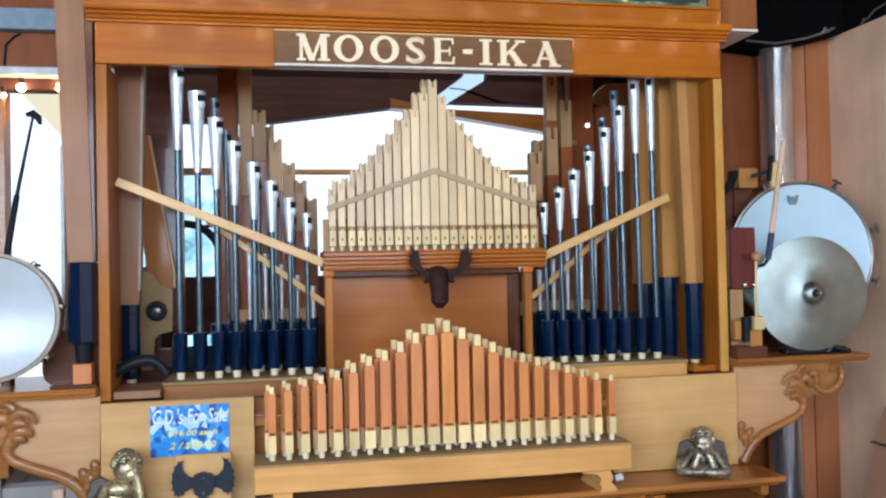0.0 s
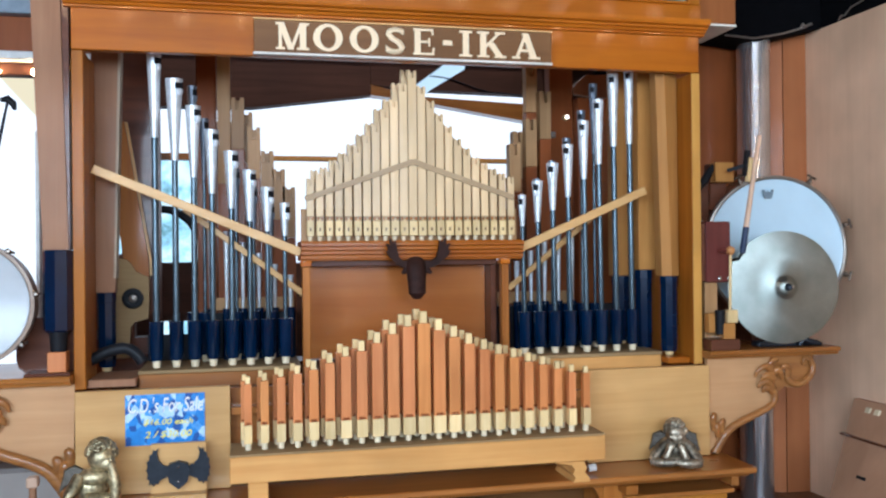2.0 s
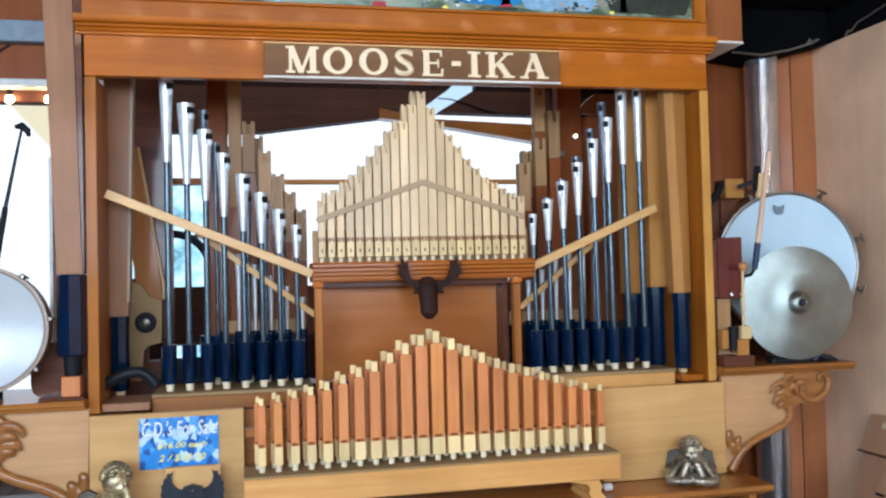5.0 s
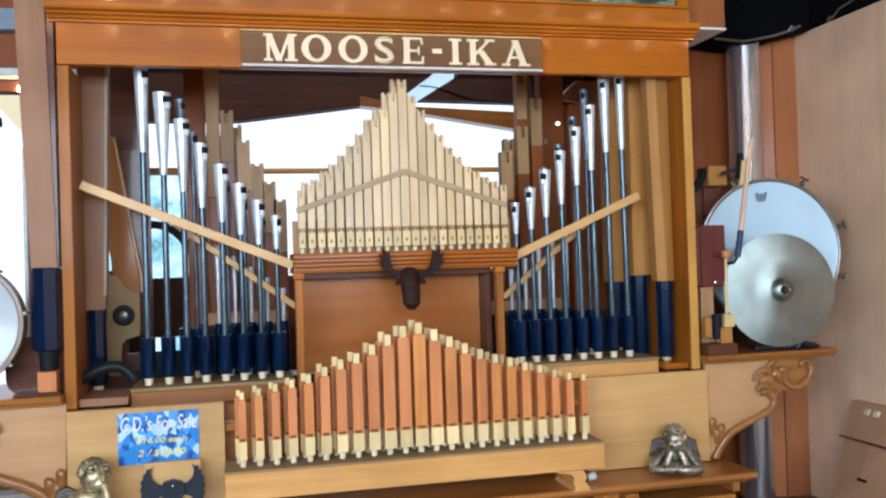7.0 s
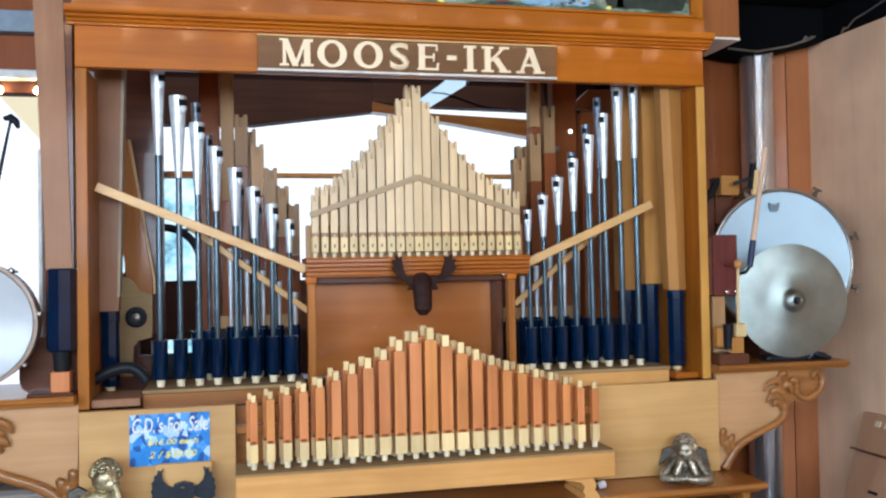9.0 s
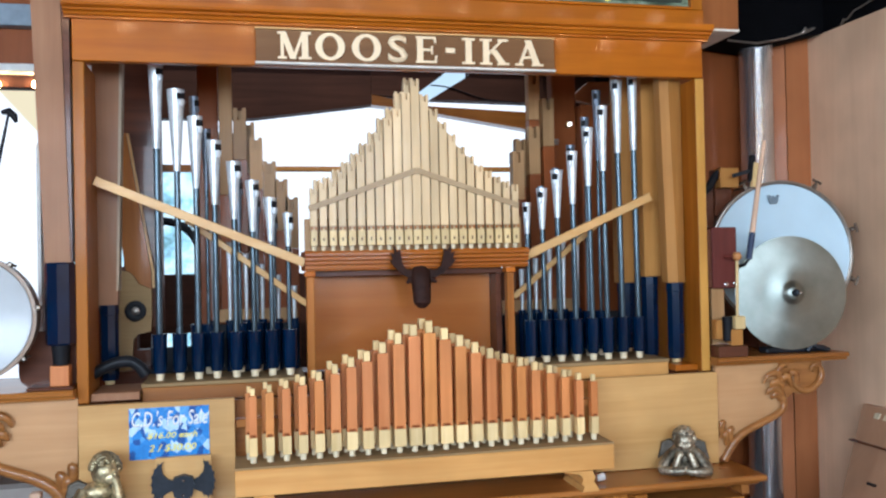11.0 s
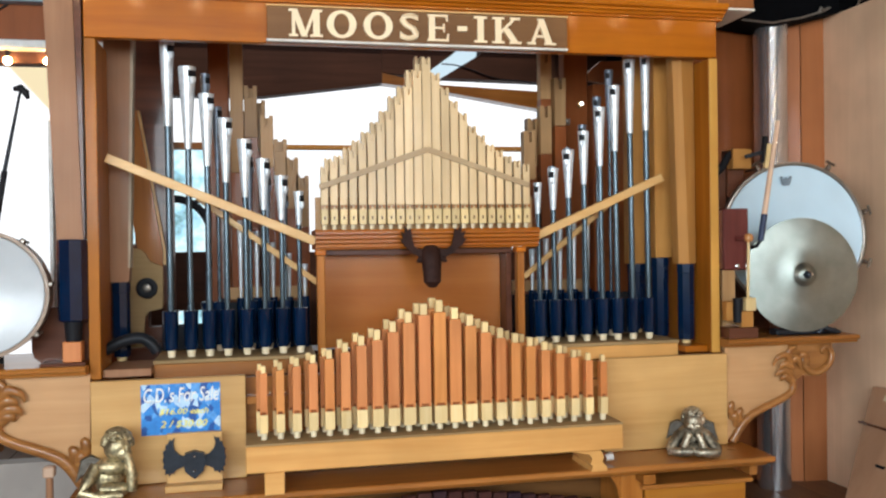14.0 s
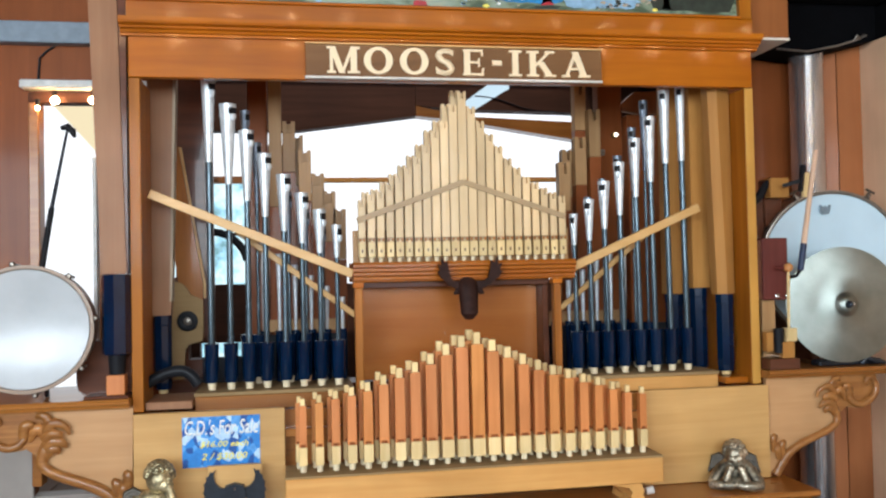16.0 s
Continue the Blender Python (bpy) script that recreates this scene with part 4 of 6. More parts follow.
# ---------------------------------------------------------------- metal reed pipes
metal_x = [0.735, 0.680, 0.628, 0.577, 0.5225, 0.4705, 0.4195, 0.369]
top_l = [2.145, 2.075, 1.999, 1.930, 1.869, 1.814, 1.764, 1.718]
top_r = [2.151, 2.137, 2.052, 1.982, 1.906, 1.846, 1.789, 1.744]
wide_l = [0.0205, 0.025, 0.022, 0.0205, 0.021, 0.0195, 0.019, 0.0145]
wide_r = [0.0155, 0.018, 0.0175, 0.018, 0.018, 0.0195, 0.0175, 0.013]
cone = [0.240, 0.235, 0.208, 0.186, 0.168, 0.150, 0.130, 0.098]
for side, y, label, group, dz, dx in (
    (-1, 0.12, "silver conical reed pipe on a navy blue boot", "reed pipes of the front ranks", 0, 0),
    (1, 0.12, "silver conical reed pipe on a navy blue boot", "reed pipes of the front ranks", 0, 0),
    (-1, 0.235, "shaded silver reed pipe with navy boot, second rank", "reed pipes of the rear ranks", -0.02, 0.012),
    (1, 0.235, "shaded silver reed pipe with navy boot, second rank", "reed pipes of the rear ranks", -0.02, 0.012),
):
    for k in range(8 if y < 0.2 else 7):
        back = y > 0.2
        if back and k < (2 if side < 0 else 1):
            continue
        x = side * (metal_x[k] - (dx if back else 0)) + (0.006 if side > 0 and not back else 0)
        xt = side * (metal_x[k] - (dx if back else 0))
        top = (top_l if side < 0 else top_r)[k] + dz
        if back:
            top -= 0.02
        if back and side < 0 and k < 4:
            top = (0, 0, 2.078, 1.98)[k]
            x = xt = (0, 0, -0.637, -0.604)[k]
        if back and side > 0 and k in (1, 2):
            top = (0, 2.126, 2.035)[k]
            x = xt = (0, 0.661, 0.617)[k]
        pipe = thing("reed_pipe", (x, y, 1.245), label, "organ pipe", group)
        boot = 1.376 if not back else 1.392
        part("foot_plug", tube(B(), (x, y, 1.243), (x, y, 1.263), 0.0105, 0.0125, 14), WHITE, pipe, smooth=True)
        part("boot", lathe(B(), [(0, 1.2632), (0.0165, 1.2632), (0.0195, 1.272), (0.0205, boot - 0.006), (0.0215, boot - 0.005), (0.0215, boot - 0.001), (0.019, boot), (0, boot)], (x, y, 0), seg=24), NAVY, pipe, "navy blue enamelled boot", True)
        low = top - cone[k]
        r = 0.0072 + 0.0024 * (1 - k / 7) if not back else 0.0055
        xm = x + (xt - x) * (low - boot) / (top - boot)
        part("stem", tube(B(), (x, y, boot), (xm, y, low), r, r * 0.95, 14), STEEL, pipe, "blued steel stem", True)
        rt = (0.0145 if k < 4 else 0.0115) if back else (wide_l if side < 0 else wide_r)[k]
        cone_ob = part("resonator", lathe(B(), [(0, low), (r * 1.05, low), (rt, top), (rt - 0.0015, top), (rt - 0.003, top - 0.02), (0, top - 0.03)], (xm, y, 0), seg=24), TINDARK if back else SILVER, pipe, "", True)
        a = radians(-52 if side < 0 else -128)
        rs = rt * 0.97
        c = Vector((xm + rs * math.cos(a), y + rs * math.sin(a), top - 0.021))
        m = Matrix.Rotation(a, 4, "Z")
        m.translation = c
        bm = B()
        bmesh.ops.create_cube(bm, size=1.0, matrix=m @ Matrix.Diagonal((0.004, rt * 0.95, 0.018, 1)))
        part("tuning_slot", bm, BLACK, cone_ob)
        bm = B()
        sweep(bm, [tuple(c + Vector((0.003 * math.cos(a), 0.003 * math.sin(a), dzz))) for dzz in (-0.010, -0.02, -0.03)], [rt * 0.33, rt * 0.4, rt * 0.2], 8)
        part("tuning_tongue", bm, TINDARK if back else SILVER, cone_ob, "", True)

for side in (-1, 1):
    for k in range(6):
        x = side * (0.347 + 0.0485 * k)
        top = 1.50 + 0.0345 * k
        tp = thing("treble_reed_pipe", (x, 0.262, 1.245), "slim bright tin reed pipe between the larger ones", "organ pipe", "treble reed pipes")
        part("boot", tube(B(), (x, 0.262, 1.243), (x, 0.262, 1.40), 0.0125, 0.0135, 16), NAVY, tp, "navy blue boot", True)
        part("resonator", lathe(B(), [(0, 1.4002), (0.0042, 1.4002), (0.0095, top), (0.0085, top), (0, top - 0.02)], (x, 0.262, 0), seg=16), SILVER, tp, "", True)
for x0, x1, mat in ((-0.778, -0.33, LEDGE), (0.31, 0.812, BENCH)):
    ch = thing("side_wind_chest", ((x0 + x1) / 2, 0.15, 1.2), "long wooden wind chest under the reed pipes", "wind chest")
    part("body", box(B(), x0, x1, 0.06, 0.30, 1.191, 1.232, 0.002), mat, ch)
    part("top_board", box(B(), x0 - 0.002, x1 + 0.002, 0.055, 0.305, 1.2325, 1.243, 0.002), DUSTY, ch)
    # added black boards stand in for the deep shade behind the boots
    for xa, xb, zt in ((x0, -0.622, 1.322), (-0.62, x1, 1.385)) if x0 < 0 else ((x0, 0.745, 1.385),):
        part("rear_board", box(B(), xa, xb, 0.285, 0.297, 1.2435, zt, 0.001), BLACK, ch, "black board for the dark gaps behind the boots")

for p, q in (((-0.899, 0.085, 1.811), (-0.324, 0.085, 1.570)), ((0.347, 0.085, 1.575), (0.775, 0.085, 1.759))):
    solid("pipe_rack_bar", bar(B(), p, q, 0.026, 0.012, bevel=0.002), STRIP_X, "light wooden rack bar slanting across the reed pipes", "rack bar", "rack bars")
for p, q in (((-0.66, 0.18, 1.704), (-0.312, 0.18, 1.444)), ((0.340, 0.18, 1.447), (0.66, 0.18, 1.70))):
    solid("pipe_rack_bar", bar(B(), p, q, 0.018, 0.010, bevel=0.002), STRIP_X, "light wooden rack bar behind the front reed pipes", "rack bar", "rack bars")

# ---------------------------------------------------------------- large wooden pipes


def bass_pipe(x0, x1, y, zb, zm, zt, wood_x, label, mat=None, round_base=False, low=None, high=None):
    p = thing("bass_pipe", ((x0 + x1) / 2, y, zb), label, "organ pipe", "large wooden bass pipes")
    x = (x0 + x1) / 2
    r = (x1 - x0) / 2
    part("foot", tube(B(), (x, y, zb), (x, y, zb + 0.012), r * 0.5, r * 0.55, 16), CREAM, p)
    part("boot", lathe(B(), [(0, zb + 0.0122), (r * 0.9, zb + 0.0122), (r, zb + 0.03), (r, zm - 0.03), (r * 1.06, zm - 0.028), (r * 1.06, zm), (0, zm)], (x, y, 0), seg=8 if not round_base else 24), NAVY, p, "navy blue boot", round_base)
    bm = box(B(), wood_x[0], wood_x[1], y - r * 0.9, y + r * 0.9, zm + 0.0005, zt, 0.002)
    if low:
        bm = tapered(B(), low, high, zm + 0.0005, zt)
    part("body", bm, mat or BIGPIPE, p)
    return p


bass_pipe(0.753, 0.815, 0.305, 1.244, 1.478, 2.264, (0.752, 0.826), "tan wooden bass pipe with navy boot behind reeds")
bass_pipe(0.792, 0.848, 0.20, 1.228, 1.500, 2.264, (0.793, 0.853), "tan wooden bass pipe with navy boot beside reeds")
bass_pipe(0.825, 0.879, 0.085, 1.228, 1.482, 2.262, (0.820, 0.868), "tan wooden bass pipe against the case side", None, False,
          [(0.822, 0.070), (0.851, 0.058), (0.886, 0.079), (0.886, 0.112), (0.822, 0.112)], [(0.803, 0.070), (0.827, 0.058), (0.887, 0.084), (0.887, 0.112), (0.803, 0.112)])
edge_pipe = bass_pipe(-0.912, -0.860, 0.225, 1.226, 1.458, 2.26, (-0.926, -0.848), "weathered wooden bass pipe with navy boot", GREYPIPE, False,
          [(-0.915, 0.205), (-0.859, 0.205), (-0.859, 0.25), (-0.915, 0.25)], [(-0.921, 0.205), (-0.834, 0.205), (-0.834, 0.25), (-0.921, 0.25)])

# light beside the pipe, drawn as a pale strip on its edge
part("edge_strip", prism(B(), [(-0.8615, 1.50), (-0.8545, 1.50), (-0.833, 2.26), (-0.841, 2.26)], 0.201, 0.25), CARD, edge_pipe, "pale strip for light along the edge")

# rear wooden ranks
for x, top, y in ((-0.5495, 2.30, 0.45), (-0.505, 2.085, 0.45), (-0.478, 2.045, 0.496), (-0.4535, 1.988, 0.45), (-0.4105, 1.91, 0.45), (-0.3735, 1.85, 0.45), (-0.340, 1.79, 0.45),
                  (0.532, 2.24, 0.496), (0.568, 2.138, 0.45), (0.5145, 2.038, 0.45), (0.453, 1.948, 0.45), (0.482, 2.0, 0.496)):
    p = thing("rear_wooden_pipe", (x, y + 0.02, 1.2), "dull brown wooden organ pipe in the rear rank", "organ pipe", "rear wooden pipes")
    w = 0.021
    low = top - (0.5 if top > 2.25 else 0.17)
    bm = box(B(), x - w, x + w, y, y + 0.04, low, top - 0.04, 0.001)
    box(bm, x - w, x - w * 0.35, y, y + 0.04, top - 0.0405, top)
    box(bm, x + w * 0.35, x + w, y, y + 0.04, top - 0.0405, top)
    box(bm, x - w, x + w, y + 0.025, y + 0.04, top - 0.0405, top - 0.005)
    part("upper_body", bm, DULLPIPE, p)
    part("lower_body", box(B(), x - w, x + w, y, y + 0.042, 1.25, low - 0.001, 0.001), REDPLY, p, "red-brown lower body")
    part("foot", tube(B(), (x, y + 0.02, 1.212), (x, y + 0.02, 1.2502), 0.009, 0.012, 12), WHITE, p)
solid("rear_chest", box(B(), -0.60, 0.65, 0.40, 0.54, FLOOR, 1.212, 0.002), CARVEDARK, "dark wooden wind chest behind the ranks", "wind chest")
for xs in ((-0.60, -0.33), (0.37, 0.63)):
    b_ = thing("rack_board", (sum(xs) / 2, 0.40, 1.40), "pale wooden rack board behind the reed pipes", "rack board")
    part("board", box(B(), xs[0], xs[1], 0.408, 0.421, 1.385, 1.425, 0.001), DULLPIPE, b_)
    for xl in (xs[0] + 0.01, xs[1] - 0.01):
        part("leg", box(B(), xl - 0.008, xl + 0.008, 0.408, 0.421, 1.2125, 1.3845, 0.001), DULLPIPE, b_)

# action behind the left bass pipe
act = thing("blower_action", (-0.78, 0.42, FLOOR), "wooden action boards with dark pulley discs", "organ action")
part("board", prism(B(), [(-0.893, 1.24), (-0.853, 1.24), (-0.846, 1.335), (-0.832, 1.352), (-0.792, 1.362), (-0.789, 1.402), (-0.789, 1.495), (-0.829, 1.514), (-0.842, 1.538), (-0.856, 1.552), (-0.893, 1.561)], 0.44, 0.455), DUSTY, act, "dusty tan board with a rounded shoulder")
part("ring", lathe(B(), [(0.014, 0.0), (0.031, 0.0), (0.033, 0.003), (0.033, 0.010), (0.024, 0.013), (0.014, 0.010)], (-0.838, 0.4398, 1.428), Matrix.Rotation(radians(90), 4, "X"), 28), BLACK, act, "dark ring round a port", True)
part("plug", lathe(B(), [(0, 0.0), (0.0138, 0.0), (0.0138, 0.006), (0.006, 0.009), (0, 0.009)], (-0.838, 0.4398, 1.428), Matrix.Rotation(radians(90), 4, "X"), 20), HOOP, act, "grey metal plug", True)
part("stand", box(B(), -0.90, -0.80, 0.40, 0.54, FLOOR, 1.24, 0.002), CARVEDARK, act)
bt = thing("leaning_batten", (-0.83, 0.48, 1.241), "broad brown board with a pale edge leaning behind the pipes", "batten", "battens behind the pipes")
part("board", prism(B(), [(-0.888, 1.999), (-0.862, 1.999), (-0.790, 1.549), (-0.79, 1.372), (-0.85, 1.372), (-0.86, 1.5), (-0.888, 1.70)], 0.4555, 0.485), LEDGE_Z, bt)
part("edge", prism(B(), [(-0.8615, 1.999), (-0.8545, 1.999), (-0.782, 1.549), (-0.782, 1.50), (-0.7895, 1.50), (-0.7895, 1.549)], 0.466, 0.486), STRIP_X, bt, "pale edge")
solid("leaning_batten", prism(B(), [(-0.843, 1.96), (-0.781, 1.96), (-0.776, 1.372), (-0.83, 1.372)], 0.4865, 0.508), CARVEDARK, "dark brown batten leaning behind the pipes", "batten", "battens behind the pipes")
# a bright spot by the post, drawn as an added glowing ball
lamp = thing("bright_spot", (0.699, 0.59, 2.069), "small glowing ball added for a bright spot on a post", "lamp")
part("socket", tube(B(), (0.699, 0.599, 2.069), (0.699, 0.585, 2.069), 0.012, 0.012, 16), BRASSY, lamp)
part("bulb", ball(B(), (0.699, 0.580, 2.069), 0.0065), SPOTGLOW, lamp, "glowing white ball", True)
jb = thing("junction_box", (0.646, 0.59, 2.003), "small grey metal junction box on a timber post", "junction box")
part("box", box(B(), 0.640, 0.656, 0.585, 0.599, 1.992, 2.014, 0.002), HOOP, jb)
part("screw", tube(B(), (0.648, 0.5848, 2.003), (0.648, 0.583, 2.003), 0.003, 0.003, 8), CHROME, jb)
solid("roof_brace", prism(B(), [(0.835, 2.222), (0.852, 2.250), (0.876, 2.272), (0.908, 2.298), (1.66, 2.33), (1.66, 2.20), (0.93, 2.208)], 0.9, 0.93), TANPLY, "pale tan curved roof brace behind the organ", "brace", kind="structure")

bm = sweep(B(), [(-0.915 + 0.0048 * i, 0.10, 1.270 + 0.034 * math.sin(math.pi * i / 38) - 0.000045 * max(0, i - 18) ** 2.6) for i in range(31)], [0.0155 + 0.0012 * (i % 2) for i in range(31)], 14)
solid("air_hose", bm, RUBBER, "black corrugated air hose curving to the chest", "hose", smooth=True)

# ---------------------------------------------------------------- front bench with red pipes
bench = thing("front_wind_chest", (-0.01, -0.13, 0.92), "long fir wind chest on two feet on the ledge", "wind chest")
part("front_board", box(B(), -0.527, 0.502, -0.211, -0.195, 0.978, 1.046, 0.002), BENCH, bench)
part("body", box(B(), -0.525, 0.50, -0.1945, -0.062, 0.98, 1.045, 0.002), BENCH, bench)
part("top_board", box(B(), -0.527, 0.503, -0.209, -0.06, 1.0462, 1.0515, 0.001), DUSTY, bench, "dusty grey-brown top board")
part("foot", box(B(), -0.481, -0.43, -0.211, -0.06, 0.9195, 0.9775, 0.002), BENCH, bench)
pts = [(0.352, 0.9775), (0.40, 0.968), (0.410, 0.955), (0.404, 0.942), (0.412, 0.933), (0.405, 0.9195), (0.455, 0.9195), (0.452, 0.932), (0.44, 0.946), (0.445, 0.958), (0.437, 0.9775)]
part("foot", prism(B(), pts, -0.211, -0.06), BENCH, bench)
red_top = [1.226, 1.233, 1.241, 1.247, 1.257, 1.273, 1.289, 1.302, 1.322, 1.345, 1.365, 1.372, 1.352, 1.332, 1.312, 1.295, 1.280, 1.269, 1.256, 1.246, 1.232, 1.222, 1.217]


def red_pipe(x, top, w, y, slide, z0):
    p = thing("cedar_organ_pipe", (x, y, z0), "red cedar square organ pipe with cream cap and stopper", "organ pipe", "red pipes on the front chest")
    h, d = w / 2, w * 1.1
    part("foot", tube(B(), (x, y + d / 2, z0), (x, y + d / 2, z0 + 0.018), 0.0082, 0.0088, 12), WHITE, p, smooth=True)
    part("cap", box(B(), x - h * 1.04, x + h * 1.04, y - 0.003, y + d, z0 + 0.0182, z0 + 0.066, 0.001), CREAM, p, "cream cap block")
    bm = box(B(), x - h, x + h, y, y + d, z0 + 0.0735, top, 0.0008)
    box(bm, x - h, x - h * 0.62, y, y + d, z0 + 0.0662, z0 + 0.074)
    box(bm, x + h * 0.62, x + h, y, y + d, z0 + 0.0662, z0 + 0.074)
    part("body", bm, REDWOOD, p)
    part("mouth", box(B(), x - h * 0.62, x + h * 0.62, y + 0.003, y + d, z0 + 0.0662, z0 + 0.0733), REDPLY, p)
    bm = box(B(), x - h * 0.58, x + h * 0.58, y + d * 0.2, y + d * 0.8, top, top + slide, 0.001)
    part("stopper", bm, CREAM, p, "cream wooden stopper")


for k, top in enumerate(red_top):
    x = -0.480 + 0.0430 * k
    w = 0.0195 + 0.0145 * (1 - abs(k - 11) / 11.5)
    red_pipe(x, top, w, -0.165, 0.018 + 0.014 * (1 - abs(k - 11) / 11.5), 1.0516)
    if k < 22:
        red_pipe(x - 0.0095, top + rnd.uniform(0.0, 0.008), w * 0.92, -0.115, 0.016 + 0.013 * (1 - abs(k - 11) / 11.5), 1.0516)

# ---------------------------------------------------------------- xylophone
xyl = thing("xylophone", (-0.01, -0.08, FLOOR), "dark rosewood xylophone below the ledge", "xylophone")
for k in range(23):
    x = -0.479 + 0.0436 * k
    u = (k - 11) / 11.0
    top = 0.861 - 0.0625 * abs(u) ** 1.6
    part("bar", box(B(), x - 0.0195, x + 0.0195, -0.10, -0.08, 0.64, top + rnd.uniform(-0.002, 0.002), 0.002), ROSE, xyl)
    zs = 0.793 - 0.032 * u * u
    part("screw", tube(B(), (x, -0.1005, zs), (x, -0.103, zs), 0.0028, 0.0022, 10), CHROME, xyl)
for s_ in (-1, 1):
    part("end_frame", box(B(), s_ * 0.527 - 0.011, s_ * 0.527 + 0.011, -0.12, -0.05, FLOOR, 0.777, 0.002), CARVEDARK, xyl)
    part("end_pin", box(B(), s_ * 0.507 - 0.010, s_ * 0.507 + 0.010, -0.125, -0.10, 0.768, 0.776, 0.001), CREAM, xyl)
    part("end_pin", box(B(), s_ * 0.507 - 0.010, s_ * 0.507 + 0.010, -0.125, -0.10, 0.669, 0.676, 0.001), CREAM, xyl)
part("striker_rail", box(B(), -0.515, 0.515, -0.149, -0.128, 0.658, 0.667, 0.001), CARVEDARK, xyl)
for k in range(23):
    x = 0.478 - 0.0434 * k
    zh = 0.714 + 0.0003 * k + rnd.uniform(-0.0015, 0.0015)
    mallet = thing("mallet", (x, -0.16, FLOOR), "wooden ball mallet standing before a xylophone bar", "mallet", "xylophone mallets")
    part("head", ball(B(), (x, -0.155, zh), 0.0148, 0.0148, 0.0148, sub=3), BALLWOOD, mallet, smooth=True)
    part("stick", tube(B(), (x, -0.155, FLOOR), (x, -0.155, zh - 0.0135), 0.0032, 0.0032, 8), BIGPIPE, mallet, smooth=True)

# ---------------------------------------------------------------- on the ledge
card = thing("price_card", (-0.7, -0.03, 1.05), "blue and white price card with yellow writing", "card")
part("card", box(B(), -0.803, -0.596, -0.0265, -0.0235, 1.052, 1.189), BLUECARD, card)
part("lettering", text_mesh(B(), "C.D.'s For Sale", 0.042, (-0.698, -0.0267, 1.160), 0.0006, 0.012, 0.196, 0.2), WHITEINK, card, "white lettering")
part("lettering", text_mesh(B(), "$16.00 each", 0.019, (-0.692, -0.0267, 1.113), 0.0006, 0.016, 0.130, 0.25), YELLOWINK, card, "yellow lettering")
part("lettering", text_mesh(B(), "2 / $30.00", 0.021, (-0.692, -0.0267, 1.079), 0.0006, 0.016, 0.124, 0.25), YELLOWINK, card, "yellow lettering")

easel = thing("winged_badge", (-0.66, -0.1, 0.919), "dark iron winged badge on a small wooden stand", "ornament")
part("back_board", box(B(), -0.732, -0.59, -0.088, -0.072, 0.935, 1.066, 0.001), BIRCH_X, easel)
part("base", box(B(), -0.735, -0.588, -0.125, -0.06, 0.9192, 0.937, 0.002), BIRCH_X, easel)
for s in (-1, 1):
    pts = [(0.02, 1.006), (0.038, 1.012), (0.050, 1.025), (0.054, 1.042), (0.050, 1.058), (0.058, 1.050), (0.063, 1.054), (0.067, 1.042), (0.073, 1.040), (0.074, 1.028), (0.080, 1.022), (0.078, 1.010), (0.082, 1.0), (0.078, 0.992), (0.080, 0.978), (0.074, 0.976), (0.075, 0.962), (0.067, 0.965), (0.064, 0.956), (0.058, 0.966), (0.052, 0.962), (0.048, 0.972), (0.036, 0.978), (0.02, 0.984)]
    pts = [(-0.661 + s * x, z) for x, z in pts]
    part("wing", prism(B(), pts if s < 0 else pts[::-1], -0.101, -0.094), GUNMETAL, easel)
bm = prism(B(), [(-0.685, 1.015), (-0.661, 1.022), (-0.637, 1.015), (-0.631, 0.995), (-0.638, 0.967), (-0.661, 0.948), (-0.684, 0.967), (-0.691, 0.995)], -0.108, -0.0885)
part("shield", bm, GUNMETAL, easel)
for z in (1.008, 0.970):
    part("bolt", ball(B(), (-0.661, -0.109, z), 0.0035, 0.003, 0.0035, sub=2), CHROME, easel, smooth=True)


